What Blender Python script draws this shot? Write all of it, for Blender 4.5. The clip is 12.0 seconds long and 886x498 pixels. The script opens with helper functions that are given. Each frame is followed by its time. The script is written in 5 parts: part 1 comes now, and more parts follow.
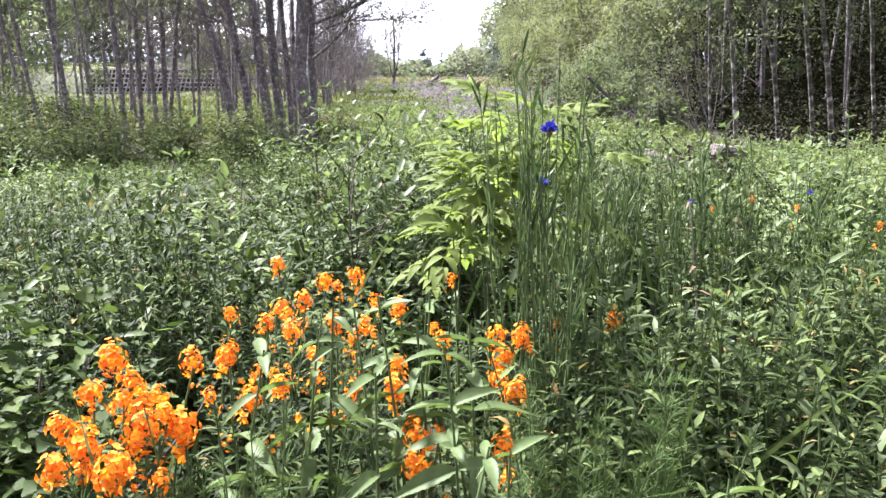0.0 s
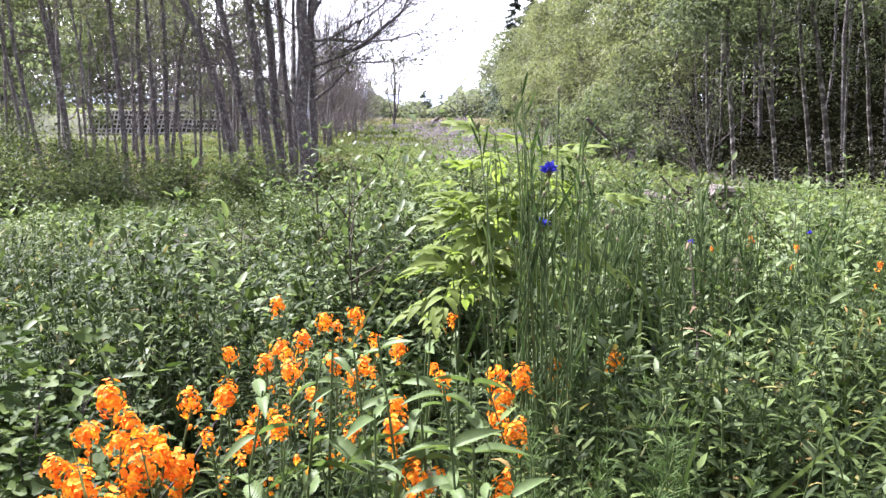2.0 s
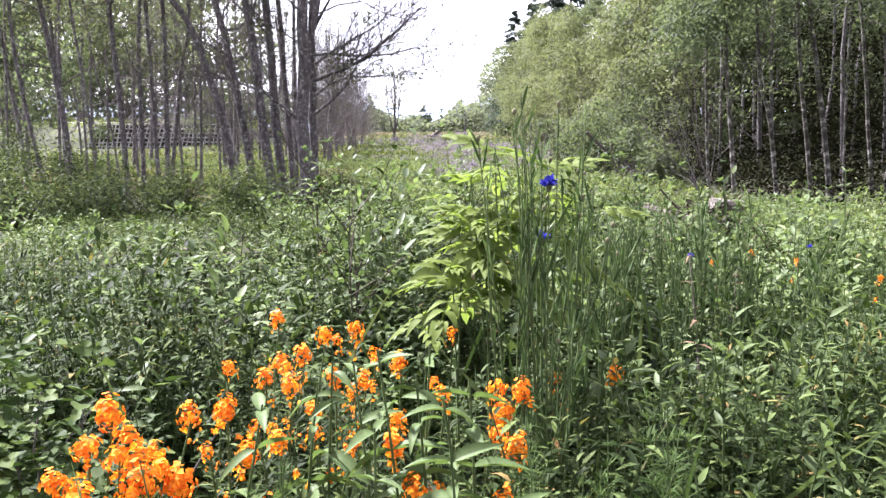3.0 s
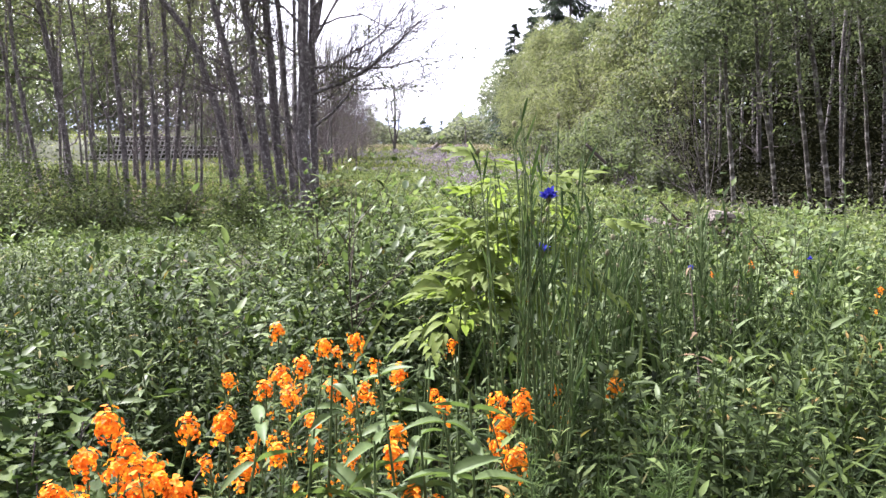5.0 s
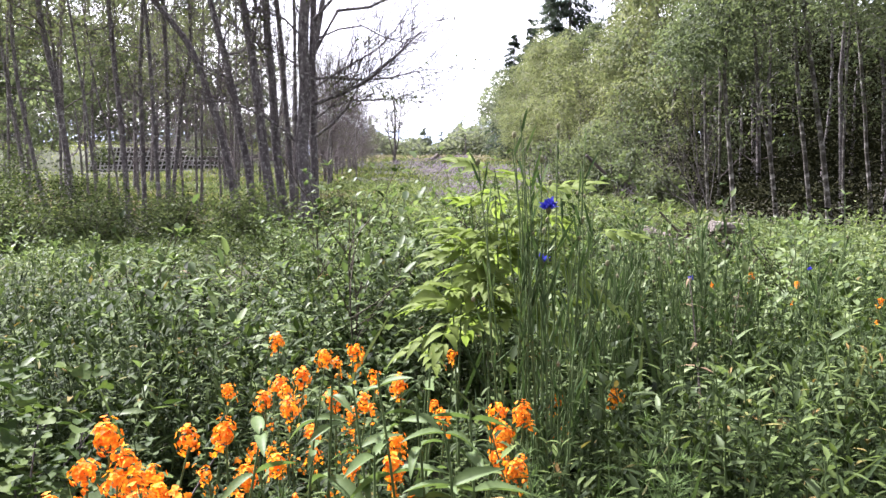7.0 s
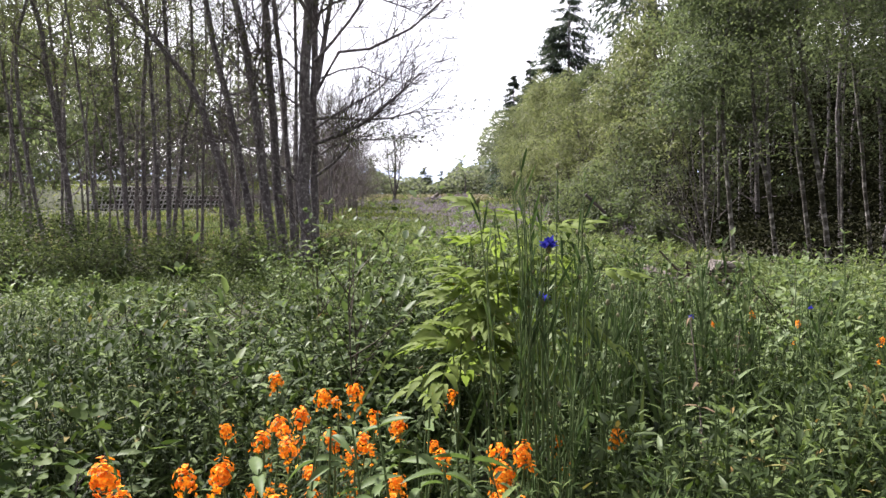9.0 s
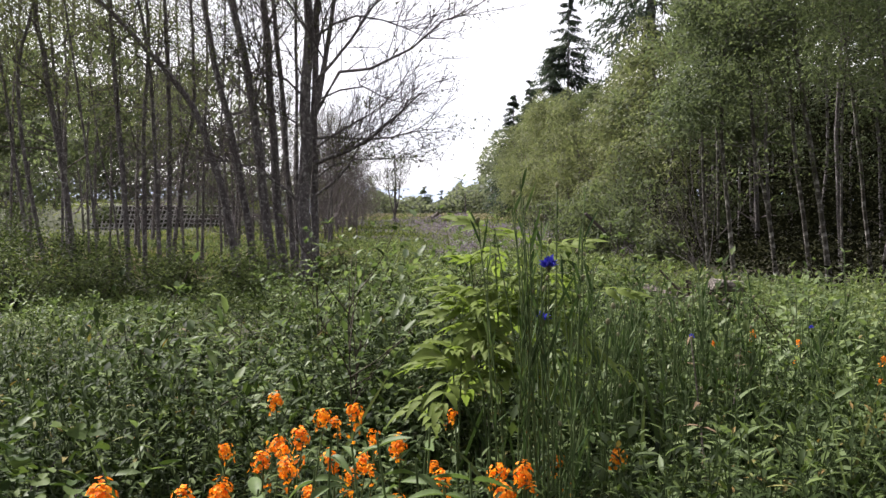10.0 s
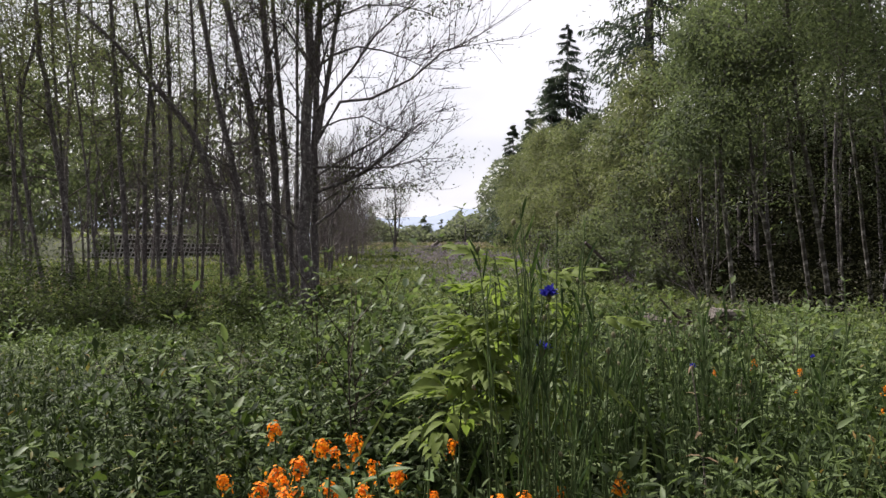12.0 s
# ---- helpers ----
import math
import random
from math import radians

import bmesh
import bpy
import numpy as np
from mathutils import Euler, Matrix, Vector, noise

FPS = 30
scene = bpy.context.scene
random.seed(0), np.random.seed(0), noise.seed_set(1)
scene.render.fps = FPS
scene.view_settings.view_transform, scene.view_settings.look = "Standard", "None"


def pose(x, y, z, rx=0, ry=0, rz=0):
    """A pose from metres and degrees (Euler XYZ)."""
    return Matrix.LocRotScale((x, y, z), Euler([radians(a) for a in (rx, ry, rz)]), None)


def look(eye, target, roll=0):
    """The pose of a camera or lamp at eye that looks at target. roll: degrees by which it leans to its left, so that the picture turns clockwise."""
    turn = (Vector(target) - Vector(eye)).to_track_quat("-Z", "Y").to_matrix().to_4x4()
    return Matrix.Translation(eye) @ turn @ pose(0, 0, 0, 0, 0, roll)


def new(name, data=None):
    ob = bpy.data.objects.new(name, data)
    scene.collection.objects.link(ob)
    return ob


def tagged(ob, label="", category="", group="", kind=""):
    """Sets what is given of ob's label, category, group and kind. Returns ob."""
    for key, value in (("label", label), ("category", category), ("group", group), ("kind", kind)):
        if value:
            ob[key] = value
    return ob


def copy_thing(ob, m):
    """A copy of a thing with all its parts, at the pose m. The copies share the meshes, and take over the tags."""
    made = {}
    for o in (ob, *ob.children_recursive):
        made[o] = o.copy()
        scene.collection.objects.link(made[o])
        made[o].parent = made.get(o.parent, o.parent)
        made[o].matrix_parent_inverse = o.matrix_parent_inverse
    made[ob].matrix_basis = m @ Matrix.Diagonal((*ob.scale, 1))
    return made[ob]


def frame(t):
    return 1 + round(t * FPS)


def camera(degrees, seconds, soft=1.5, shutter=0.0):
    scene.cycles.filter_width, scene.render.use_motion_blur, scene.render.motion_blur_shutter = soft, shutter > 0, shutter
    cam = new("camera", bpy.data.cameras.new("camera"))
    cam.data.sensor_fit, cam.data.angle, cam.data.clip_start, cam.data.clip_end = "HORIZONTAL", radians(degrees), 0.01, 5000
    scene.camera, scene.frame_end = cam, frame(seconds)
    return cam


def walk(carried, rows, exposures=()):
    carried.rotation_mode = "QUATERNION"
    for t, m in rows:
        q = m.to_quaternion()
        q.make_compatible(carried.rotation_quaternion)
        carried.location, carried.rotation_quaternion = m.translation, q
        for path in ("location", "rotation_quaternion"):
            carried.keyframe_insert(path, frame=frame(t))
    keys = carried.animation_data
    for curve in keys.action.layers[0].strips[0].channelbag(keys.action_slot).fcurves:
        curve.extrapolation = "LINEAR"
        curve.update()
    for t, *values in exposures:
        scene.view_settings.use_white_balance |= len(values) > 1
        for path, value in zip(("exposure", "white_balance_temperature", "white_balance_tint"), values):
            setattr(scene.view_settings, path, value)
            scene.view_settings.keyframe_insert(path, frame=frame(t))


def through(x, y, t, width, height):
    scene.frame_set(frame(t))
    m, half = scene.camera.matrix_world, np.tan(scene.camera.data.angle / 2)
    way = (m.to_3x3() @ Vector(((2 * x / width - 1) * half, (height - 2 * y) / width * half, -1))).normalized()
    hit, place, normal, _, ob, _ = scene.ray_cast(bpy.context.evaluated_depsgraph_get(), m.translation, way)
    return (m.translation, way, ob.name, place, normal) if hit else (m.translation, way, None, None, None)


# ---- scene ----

# ======== camera and its turn: it stands on one spot and tilts slowly up ========
cam = camera(54.1, 12.0)
EYE = 1.05
TILT = [(0.0, -11.27, 0.0), (0.5, -10.89, 0.0), (1.0, -10.13, 0.0), (1.5, -9.33, 0.0), (2.0, -8.62, 0.0), (2.5, -8.08, 0.0),
        (3.0, -7.73, 0.0), (5.0, -6.93, 0.0), (5.5, -6.78, 0.0), (6.0, -6.60, 0.0), (6.5, -6.45, 0.0), (7.0, -6.23, 0.0),
        (9.0, -3.66, 0.0), (9.5, -3.00, 0.0), (10.0, -2.40, 0.0), (10.5, -1.89, 0.0), (11.0, -1.28, 0.0), (11.5, -0.78, 0.0),
        (12.0, -0.49, 0.0)]
EXPOSURE = [(0.0, 1.31, 5710, 23), (0.7, 1.31, 5710, 23), (1.5, 1.24, 5720, 23), (2.0, 1.21, 5720, 23), (2.5, 1.23, 5720, 23), (3.0, 1.20, 5730, 23), (5.0, 1.03, 5800, 23),
            (6.0, 1.03, 5800, 22), (7.0, 1.03, 5810, 22), (9.0, 0.40, 6050, 19), (10.0, 0.03, 6150, 17), (11.0, -0.28, 6190, 16), (12.0, -0.41, 6200, 16)]
walk(cam, [(t, pose(0, 0, EYE, 90 + p, 0, 0)) for t, p, r in TILT], EXPOSURE)

# ======== light: a bright, mostly clouded sky with a hazy sun ahead over the clearing ========
SUN_UP, SUN_SIDE = 50.0, -48.0
world = bpy.data.worlds.new("sky")
scene.world = world
world.use_nodes = True
wt = world.node_tree
wt.nodes.clear()


def node(tree, kind, **values):
    n = tree.nodes.new(kind)
    for key, value in values.items():
        n.inputs[key.replace("_", " ")].default_value = value
    return n


sky = wt.nodes.new("ShaderNodeTexSky")
sky.sky_type, sky.sun_disc = "NISHITA", False
sky.sun_elevation, sky.sun_rotation = radians(SUN_UP), radians(SUN_SIDE)
sky.dust_density, sky.air_density = 3.0, 1.0
faint = wt.nodes.new("ShaderNodeVectorMath")
faint.operation = "SCALE"
faint.inputs["Scale"].default_value = 0.08
wt.links.new(sky.outputs[0], faint.inputs[0])
where = wt.nodes.new("ShaderNodeTexCoord")
flat = wt.nodes.new("ShaderNodeMapping")
flat.inputs["Scale"].default_value = (1.0, 1.0, 2.6)
wt.links.new(where.outputs["Generated"], flat.inputs[0])
puff = node(wt, "ShaderNodeTexNoise", Scale=2.6, Detail=6.0, Roughness=0.55)
wt.links.new(flat.outputs[0], puff.inputs["Vector"])
grey = wt.nodes.new("ShaderNodeValToRGB")
grey.color_ramp.elements[0].position, grey.color_ramp.elements[0].color = 0.34, (1.20, 1.21, 1.24, 1)
grey.color_ramp.elements[1].position, grey.color_ramp.elements[1].color = 0.52, (1.55, 1.52, 1.50, 1)
wt.links.new(puff.outputs[0], grey.inputs[0])
veil = wt.nodes.new("ShaderNodeMix")
veil.data_type = "RGBA"
veil.inputs["Factor"].default_value = 0.80
wt.links.new(faint.outputs[0], veil.inputs["A"])
wt.links.new(grey.outputs[0], veil.inputs["B"])
# the thin cloud is brighter towards the sun than behind the viewer
apart = wt.nodes.new("ShaderNodeSeparateXYZ")
wt.links.new(where.outputs["Generated"], apart.inputs[0])
glow = wt.nodes.new("ShaderNodeMapRange")
glow.inputs["From Min"].default_value, glow.inputs["From Max"].default_value = -0.9, 0.9
glow.inputs["To Min"].default_value, glow.inputs["To Max"].default_value = 0.32, 1.10
wt.links.new(apart.outputs["Y"], glow.inputs["Value"])
back = node(wt, "ShaderNodeBackground", Strength=1.0)
wt.links.new(glow.outputs[0], back.inputs["Strength"])
wt.links.new(veil.outputs["Result"], back.inputs["Color"])
wt.links.new(back.outputs[0], wt.nodes.new("ShaderNodeOutputWorld").inputs[0])

sun = new("sun", bpy.data.lights.new("sun", "SUN"))
sun.data.energy, sun.data.angle, sun.data.color = 12.0, radians(4), (1.0, 0.95, 0.86)
sun_way = Vector((math.sin(radians(SUN_SIDE)) * math.cos(radians(SUN_UP)), math.cos(radians(SUN_SIDE)) * math.cos(radians(SUN_UP)), math.sin(radians(SUN_UP))))
sun.matrix_world = look(sun_way * 40, (0, 0, 0))


# ======== materials ========
def material(name):
    m = bpy.data.materials.new(name)
    m.use_nodes = True
    m.node_tree.nodes.clear()
    return m, m.node_tree, m.node_tree.nodes.new("ShaderNodeOutputMaterial")


def ramp(t, source, stops):
    r = t.nodes.new("ShaderNodeValToRGB")
    while len(r.color_ramp.elements) < len(stops):
        r.color_ramp.elements.new(0.5)
    for e, (p, c) in zip(r.color_ramp.elements, stops):
        e.position, e.color = p, (*c, 1)
    t.links.new(source, r.inputs[0])
    return r.outputs[0]


def leafy(name, dark, mid, light, through=0.24, rough=0.55, gloss=0.05, stain=None, vein=30.0, own=0.0):
    """Leaves: a colour for each leaf, blotches on it, light that shines through, and a waxy sheen."""
    m, t, out = material(name)
    geo = t.nodes.new("ShaderNodeNewGeometry")
    col = ramp(t, geo.outputs["Random Per Island"], [(0.0, dark), (0.55, mid), (0.97, light)] + ([(1.0, stain)] if stain else []))
    place = t.nodes.new("ShaderNodeTexCoord")
    n = node(t, "ShaderNodeTexNoise", Scale=vein, Detail=4.0)
    t.links.new(place.outputs["Object"], n.inputs["Vector"])
    big = node(t, "ShaderNodeTexNoise", Scale=0.9, Detail=2.0)
    t.links.new(place.outputs["Object"], big.inputs["Vector"])
    vary = t.nodes.new("ShaderNodeMath")
    vary.operation = "MULTIPLY_ADD"
    vary.inputs[1].default_value, vary.inputs[2].default_value = 0.7, 0.65
    t.links.new(n.outputs[0], vary.inputs[0])
    vary2 = t.nodes.new("ShaderNodeMath")
    vary2.operation = "MULTIPLY_ADD"
    vary2.inputs[1].default_value, vary2.inputs[2].default_value = 0.9, 0.55
    t.links.new(big.outputs[0], vary2.inputs[0])
    both = t.nodes.new("ShaderNodeMath")
    both.operation = "MULTIPLY"
    t.links.new(vary.outputs[0], both.inputs[0])
    t.links.new(vary2.outputs[0], both.inputs[1])
    hue = t.nodes.new("ShaderNodeHueSaturation")
    whole = t.nodes.new("ShaderNodeObjectInfo")
    shift = t.nodes.new("ShaderNodeMapRange")
    shift.inputs["To Min"].default_value, shift.inputs["To Max"].default_value = 0.5 - own, 0.5 + own
    t.links.new(whole.outputs["Random"], shift.inputs["Value"])
    t.links.new(shift.outputs[0], hue.inputs["Hue"])
    tone = t.nodes.new("ShaderNodeMapRange")
    tone.inputs["To Min"].default_value, tone.inputs["To Max"].default_value = 1.0 + 9 * own, 1.0 - 9 * own
    t.links.new(whole.outputs["Random"], tone.inputs["Value"])
    t.links.new(tone.outputs[0], hue.inputs["Saturation"])
    deep = t.nodes.new("ShaderNodeMapRange")
    deep.inputs["To Min"].default_value, deep.inputs["To Max"].default_value = 1.0 - 14 * own, 1.0 + 14 * own
    t.links.new(whole.outputs["Random"], deep.inputs["Value"])
    lift = t.nodes.new("ShaderNodeMath")
    lift.operation = "MULTIPLY"
    t.links.new(both.outputs[0], lift.inputs[0])
    t.links.new(deep.outputs[0], lift.inputs[1])
    t.links.new(col, hue.inputs["Color"])
    t.links.new(lift.outputs[0], hue.inputs["Value"])
    p = node(t, "ShaderNodeBsdfPrincipled", Roughness=rough)
    p.inputs["Specular IOR Level"].default_value = gloss
    t.links.new(hue.outputs[0], p.inputs["Base Color"])
    bump = node(t, "ShaderNodeBump", Strength=0.25, Distance=0.002)
    t.links.new(n.outputs[0], bump.inputs["Height"])
    t.links.new(bump.outputs[0], p.inputs["Normal"])
    tr = t.nodes.new("ShaderNodeBsdfTranslucent")
    warm = t.nodes.new("ShaderNodeMix")
    warm.data_type, warm.blend_type = "RGBA", "MULTIPLY"
    warm.inputs["Factor"].default_value = 1.0
    warm.inputs["B"].default_value = (1.15, 1.25, 0.72, 1)
    t.links.new(hue.outputs[0], warm.inputs["A"])
    t.links.new(warm.outputs["Result"], tr.inputs["Color"])
    mix = t.nodes.new("ShaderNodeMixShader")
    mix.inputs[0].default_value = through
    t.links.new(p.outputs[0], mix.inputs[1])
    t.links.new(tr.outputs[0], mix.inputs[2])
    t.links.new(mix.outputs[0], out.inputs[0])
    return m


def rough_stuff(name, stops, scale, roughness=0.9, relief=0.5, depth=0.01, stretch=(1, 1, 1), stops2=None, scale2=3.0, share=(0.45, 0.62)):
    """Bark, wood, earth: two noises of different size, and relief."""
    m, t, out = material(name)
    place = t.nodes.new("ShaderNodeTexCoord")
    mp = t.nodes.new("ShaderNodeMapping")
    mp.inputs["Scale"].default_value = stretch
    t.links.new(place.outputs["Object"], mp.inputs[0])
    n = node(t, "ShaderNodeTexNoise", Scale=scale, Detail=8.0, Roughness=0.65)
    t.links.new(mp.outputs[0], n.inputs["Vector"])
    col = ramp(t, n.outputs[0], stops)
    p = node(t, "ShaderNodeBsdfPrincipled", Roughness=roughness)
    p.inputs["Specular IOR Level"].default_value = 0.25
    if stops2:
        n2 = node(t, "ShaderNodeTexNoise", Scale=scale2, Detail=7.0, Roughness=0.7)
        t.links.new(place.outputs["Object"], n2.inputs["Vector"])
        col2 = ramp(t, n.outputs[0], stops2)
        f = ramp(t, n2.outputs[0], [(share[0], (0, 0, 0)), (share[1], (1, 1, 1))])
        mx = t.nodes.new("ShaderNodeMix")
        mx.data_type = "RGBA"
        t.links.new(f, mx.inputs["Factor"])
        t.links.new(col, mx.inputs["A"])
        t.links.new(col2, mx.inputs["B"])
        col = mx.outputs["Result"]
    t.links.new(col, p.inputs["Base Color"])
    bump = node(t, "ShaderNodeBump", Strength=relief, Distance=depth)
    t.links.new(n.outputs[0], bump.inputs["Height"])
    t.links.new(bump.outputs[0], p.inputs["Normal"])
    t.links.new(p.outputs[0], out.inputs[0])
    return m


M_EARTH = rough_stuff("earth", [(0.3, (0.018, 0.015, 0.009)), (0.6, (0.042, 0.036, 0.020))], 3.0, relief=0.8, depth=0.05,
                      stops2=[(0.3, (0.018, 0.030, 0.010)), (0.65, (0.042, 0.060, 0.021))], scale2=0.7)
M_BARK = rough_stuff("grey_bark", [(0.32, (0.048, 0.040, 0.041)), (0.62, (0.185, 0.162, 0.164))], 14.0, relief=0.9, depth=0.03, stretch=(2.0, 2.0, 0.6),
                     stops2=[(0.3, (0.20, 0.19, 0.18)), (0.6, (0.42, 0.405, 0.385))], scale2=24.0, share=(0.54, 0.60))
M_PALE = rough_stuff("pale_bark", [(0.35, (0.026, 0.023, 0.019)), (0.6, (0.088, 0.079, 0.066))], 6.0, relief=0.6, depth=0.012, stretch=(1.2, 1.2, 1.6),
                     stops2=[(0.35, (0.16, 0.15, 0.135)), (0.6, (0.36, 0.345, 0.32))], scale2=9.0, share=(0.50, 0.60))
M_TWIG = rough_stuff("dark_twig", [(0.3, (0.055, 0.045, 0.045)), (0.7, (0.135, 0.112, 0.112))], 12.0, relief=0.3)
M_BROWN = rough_stuff("brown_twig", [(0.3, (0.030, 0.024, 0.016)), (0.7, (0.070, 0.056, 0.038))], 12.0, relief=0.3)
M_STEM = rough_stuff("green_stem", [(0.3, (0.040, 0.062, 0.020)), (0.7, (0.105, 0.145, 0.052))], 20.0, roughness=0.6, relief=0.2, depth=0.002)
M_DRY = rough_stuff("dry_wood", [(0.35, (0.05, 0.042, 0.036)), (0.6, (0.24, 0.20, 0.18))], 6.0, relief=0.9, depth=0.03, stretch=(1, 4, 4))
M_LOG = rough_stuff("weathered_log", [(0.38, (0.06, 0.05, 0.042)), (0.6, (0.33, 0.29, 0.255))], 9.0, relief=0.9, depth=0.03, stretch=(1, 4, 4))

L_HERB = leafy("herb_leaf", (0.012, 0.019, 0.006), (0.032, 0.049, 0.015), (0.096, 0.128, 0.042), through=0.24, gloss=0.05, stain=(0.20, 0.13, 0.05))
L_SHRUB = leafy("shrub_leaf", (0.012, 0.020, 0.006), (0.034, 0.052, 0.016), (0.096, 0.127, 0.044), through=0.2)
L_GRASS = leafy("grass_blade", (0.022, 0.036, 0.014), (0.050, 0.074, 0.028), (0.130, 0.160, 0.070), through=0.22, stain=(0.20, 0.18, 0.09))
# Brighter than the other grass: sunlight on it is put into the colour.
L_BRIGHT = leafy("bright_grass", (0.12, 0.145, 0.048), (0.175, 0.200, 0.070), (0.25, 0.262, 0.105), through=0.36)
L_BROAD = leafy("broad_leaf", (0.056, 0.090, 0.030), (0.092, 0.132, 0.048), (0.142, 0.186, 0.072), through=0.30, rough=0.5, gloss=0.10, vein=60.0)
L_LIME = leafy("lime_leaf", (0.120, 0.158, 0.040), (0.158, 0.202, 0.055), (0.195, 0.235, 0.078), through=0.45, vein=50.0)
L_LOBED = leafy("lobed_leaf", (0.024, 0.040, 0.013), (0.050, 0.076, 0.022), (0.094, 0.128, 0.040), vein=60.0)
L_HORSE = leafy("horsetail", (0.040, 0.066, 0.020), (0.062, 0.100, 0.030), (0.095, 0.142, 0.045), through=0.2)
L_CORN = leafy("cornflower_leaf", (0.030, 0.052, 0.021), (0.062, 0.096, 0.039), (0.125, 0.172, 0.074), through=0.2)
L_ALDER = leafy("alder_leaf", (0.074, 0.090, 0.056), (0.106, 0.126, 0.079), (0.155, 0.173, 0.107), through=0.44, rough=0.6, gloss=0.07, own=0.010)
L_WILLOW = leafy("willow_leaf", (0.106, 0.118, 0.068), (0.148, 0.158, 0.091), (0.200, 0.207, 0.121), through=0.40, rough=0.6, gloss=0.07, own=0.010)
# Distance haze is put into these two pale colours.
L_HAZED_NEEDLE = leafy("hazed_needle", (0.110, 0.130, 0.112), (0.150, 0.170, 0.145), (0.190, 0.206, 0.175), through=0.5, gloss=0.05)
L_HAZED_LEAF = leafy("hazed_leaf", (0.105, 0.116, 0.092), (0.150, 0.162, 0.130), (0.205, 0.214, 0.176), through=0.40, rough=0.7, gloss=0.05, own=0.02)
L_MEADOW = leafy("meadow_leaf", (0.040, 0.053, 0.022), (0.104, 0.132, 0.056), (0.205, 0.234, 0.108), through=0.34, rough=0.55, gloss=0.08)
# Darker than the meadow leaf: shade near the alders is put into the colour.
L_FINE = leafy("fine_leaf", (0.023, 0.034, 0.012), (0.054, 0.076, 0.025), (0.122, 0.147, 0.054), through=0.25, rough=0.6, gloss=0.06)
L_PALE = leafy("pale_leaf", (0.058, 0.085, 0.036), (0.108, 0.144, 0.062), (0.185, 0.226, 0.108), through=0.36, rough=0.45, gloss=0.08)
# Near-black leaves: the shade inside the wood is put into the colour.
L_SHADE_TINT = leafy("shade_tinted_leaf", (0.010, 0.011, 0.007), (0.018, 0.019, 0.010), (0.030, 0.031, 0.016), through=0.04, rough=0.9, gloss=0.0)
# Needle green lightened towards grey, to stand in for haze before the firs.
L_DARK = leafy("conifer_needle", (0.034, 0.048, 0.040), (0.054, 0.072, 0.056), (0.078, 0.098, 0.072), through=0.30, gloss=0.1)
L_SPRING = leafy("young_leaf", (0.040, 0.048, 0.020), (0.065, 0.078, 0.028), (0.110, 0.120, 0.040), through=0.3)
L_HEATH = leafy("heath_tuft", (0.110, 0.088, 0.140), (0.185, 0.150, 0.228), (0.280, 0.235, 0.325), through=0.25, gloss=0.05)
L_STRAW = leafy("straw", (0.22, 0.17, 0.13), (0.34, 0.28, 0.22), (0.44, 0.38, 0.31), through=0.2, gloss=0.15)
L_TAN = leafy("tan_leaf", (0.10, 0.070, 0.042), (0.17, 0.122, 0.075), (0.24, 0.180, 0.115), through=0.15, gloss=0.03)
L_ORANGE = leafy("orange_petal", (0.68, 0.150, 0.006), (0.85, 0.275, 0.012), (0.94, 0.42, 0.030), through=0.3, rough=0.7, gloss=0.15)
L_BLUE = leafy("blue_petal", (0.022, 0.022, 0.30), (0.040, 0.038, 0.46), (0.09, 0.08, 0.62), through=0.3, rough=0.6, gloss=0.2)


# ======== building blocks ========
class Soup:
    """Collects points and faces, then makes one mesh."""

    def __init__(self):
        self.v, self.f, self.n = [], {3: [], 4: []}, 0

    def add(self, v, f):
        v, f = np.asarray(v, float).reshape(-1, 3), np.asarray(f, int)
        if len(v):
            self.v.append(v)
            self.f[f.shape[1]].append(f + self.n)
            self.n += len(v)
        return self

    def mesh(self, name, mat, smooth=True):
        me = bpy.data.meshes.new(name)
        v = np.concatenate(self.v).astype(np.float32)
        groups = [np.concatenate(self.f[k]) for k in (3, 4) if self.f[k]]
        loops = np.concatenate([g.ravel() for g in groups]).astype(np.int32)
        total = np.concatenate([np.full(len(g), g.shape[1], np.int32) for g in groups])
        me.vertices.add(len(v))
        me.vertices.foreach_set("co", v.ravel())
        me.loops.add(len(loops))
        me.loops.foreach_set("vertex_index", loops)
        me.polygons.add(len(total))
        me.polygons.foreach_set("loop_start", np.concatenate([[0], np.cumsum(total)[:-1]]).astype(np.int32))
        me.polygons.foreach_set("use_smooth", np.full(len(total), smooth))
        me.materials.append(mat)
        me.update(calc_edges=True)
        return me


def part(name, data, parent, label="", m=None):
    ob = new(name, data)
    ob.parent = parent
    if m is not None:
        ob.matrix_basis = m
    return tagged(ob, label)


def thing(name, label, category, place, group="", turn=0.0):
    ob = new(name)
    ob.empty_display_size = 0.05
    ob.matrix_basis = pose(*place, 0, 0, turn)
    return tagged(ob, label, category, group)


def stuff(name, soup, mat, label, category):
    return tagged(new(name, soup.mesh(name, mat)), label, category, "", "stuff")


def unit(a):
    return a / np.maximum(np.linalg.norm(a, axis=-1, keepdims=True), 1e-9)


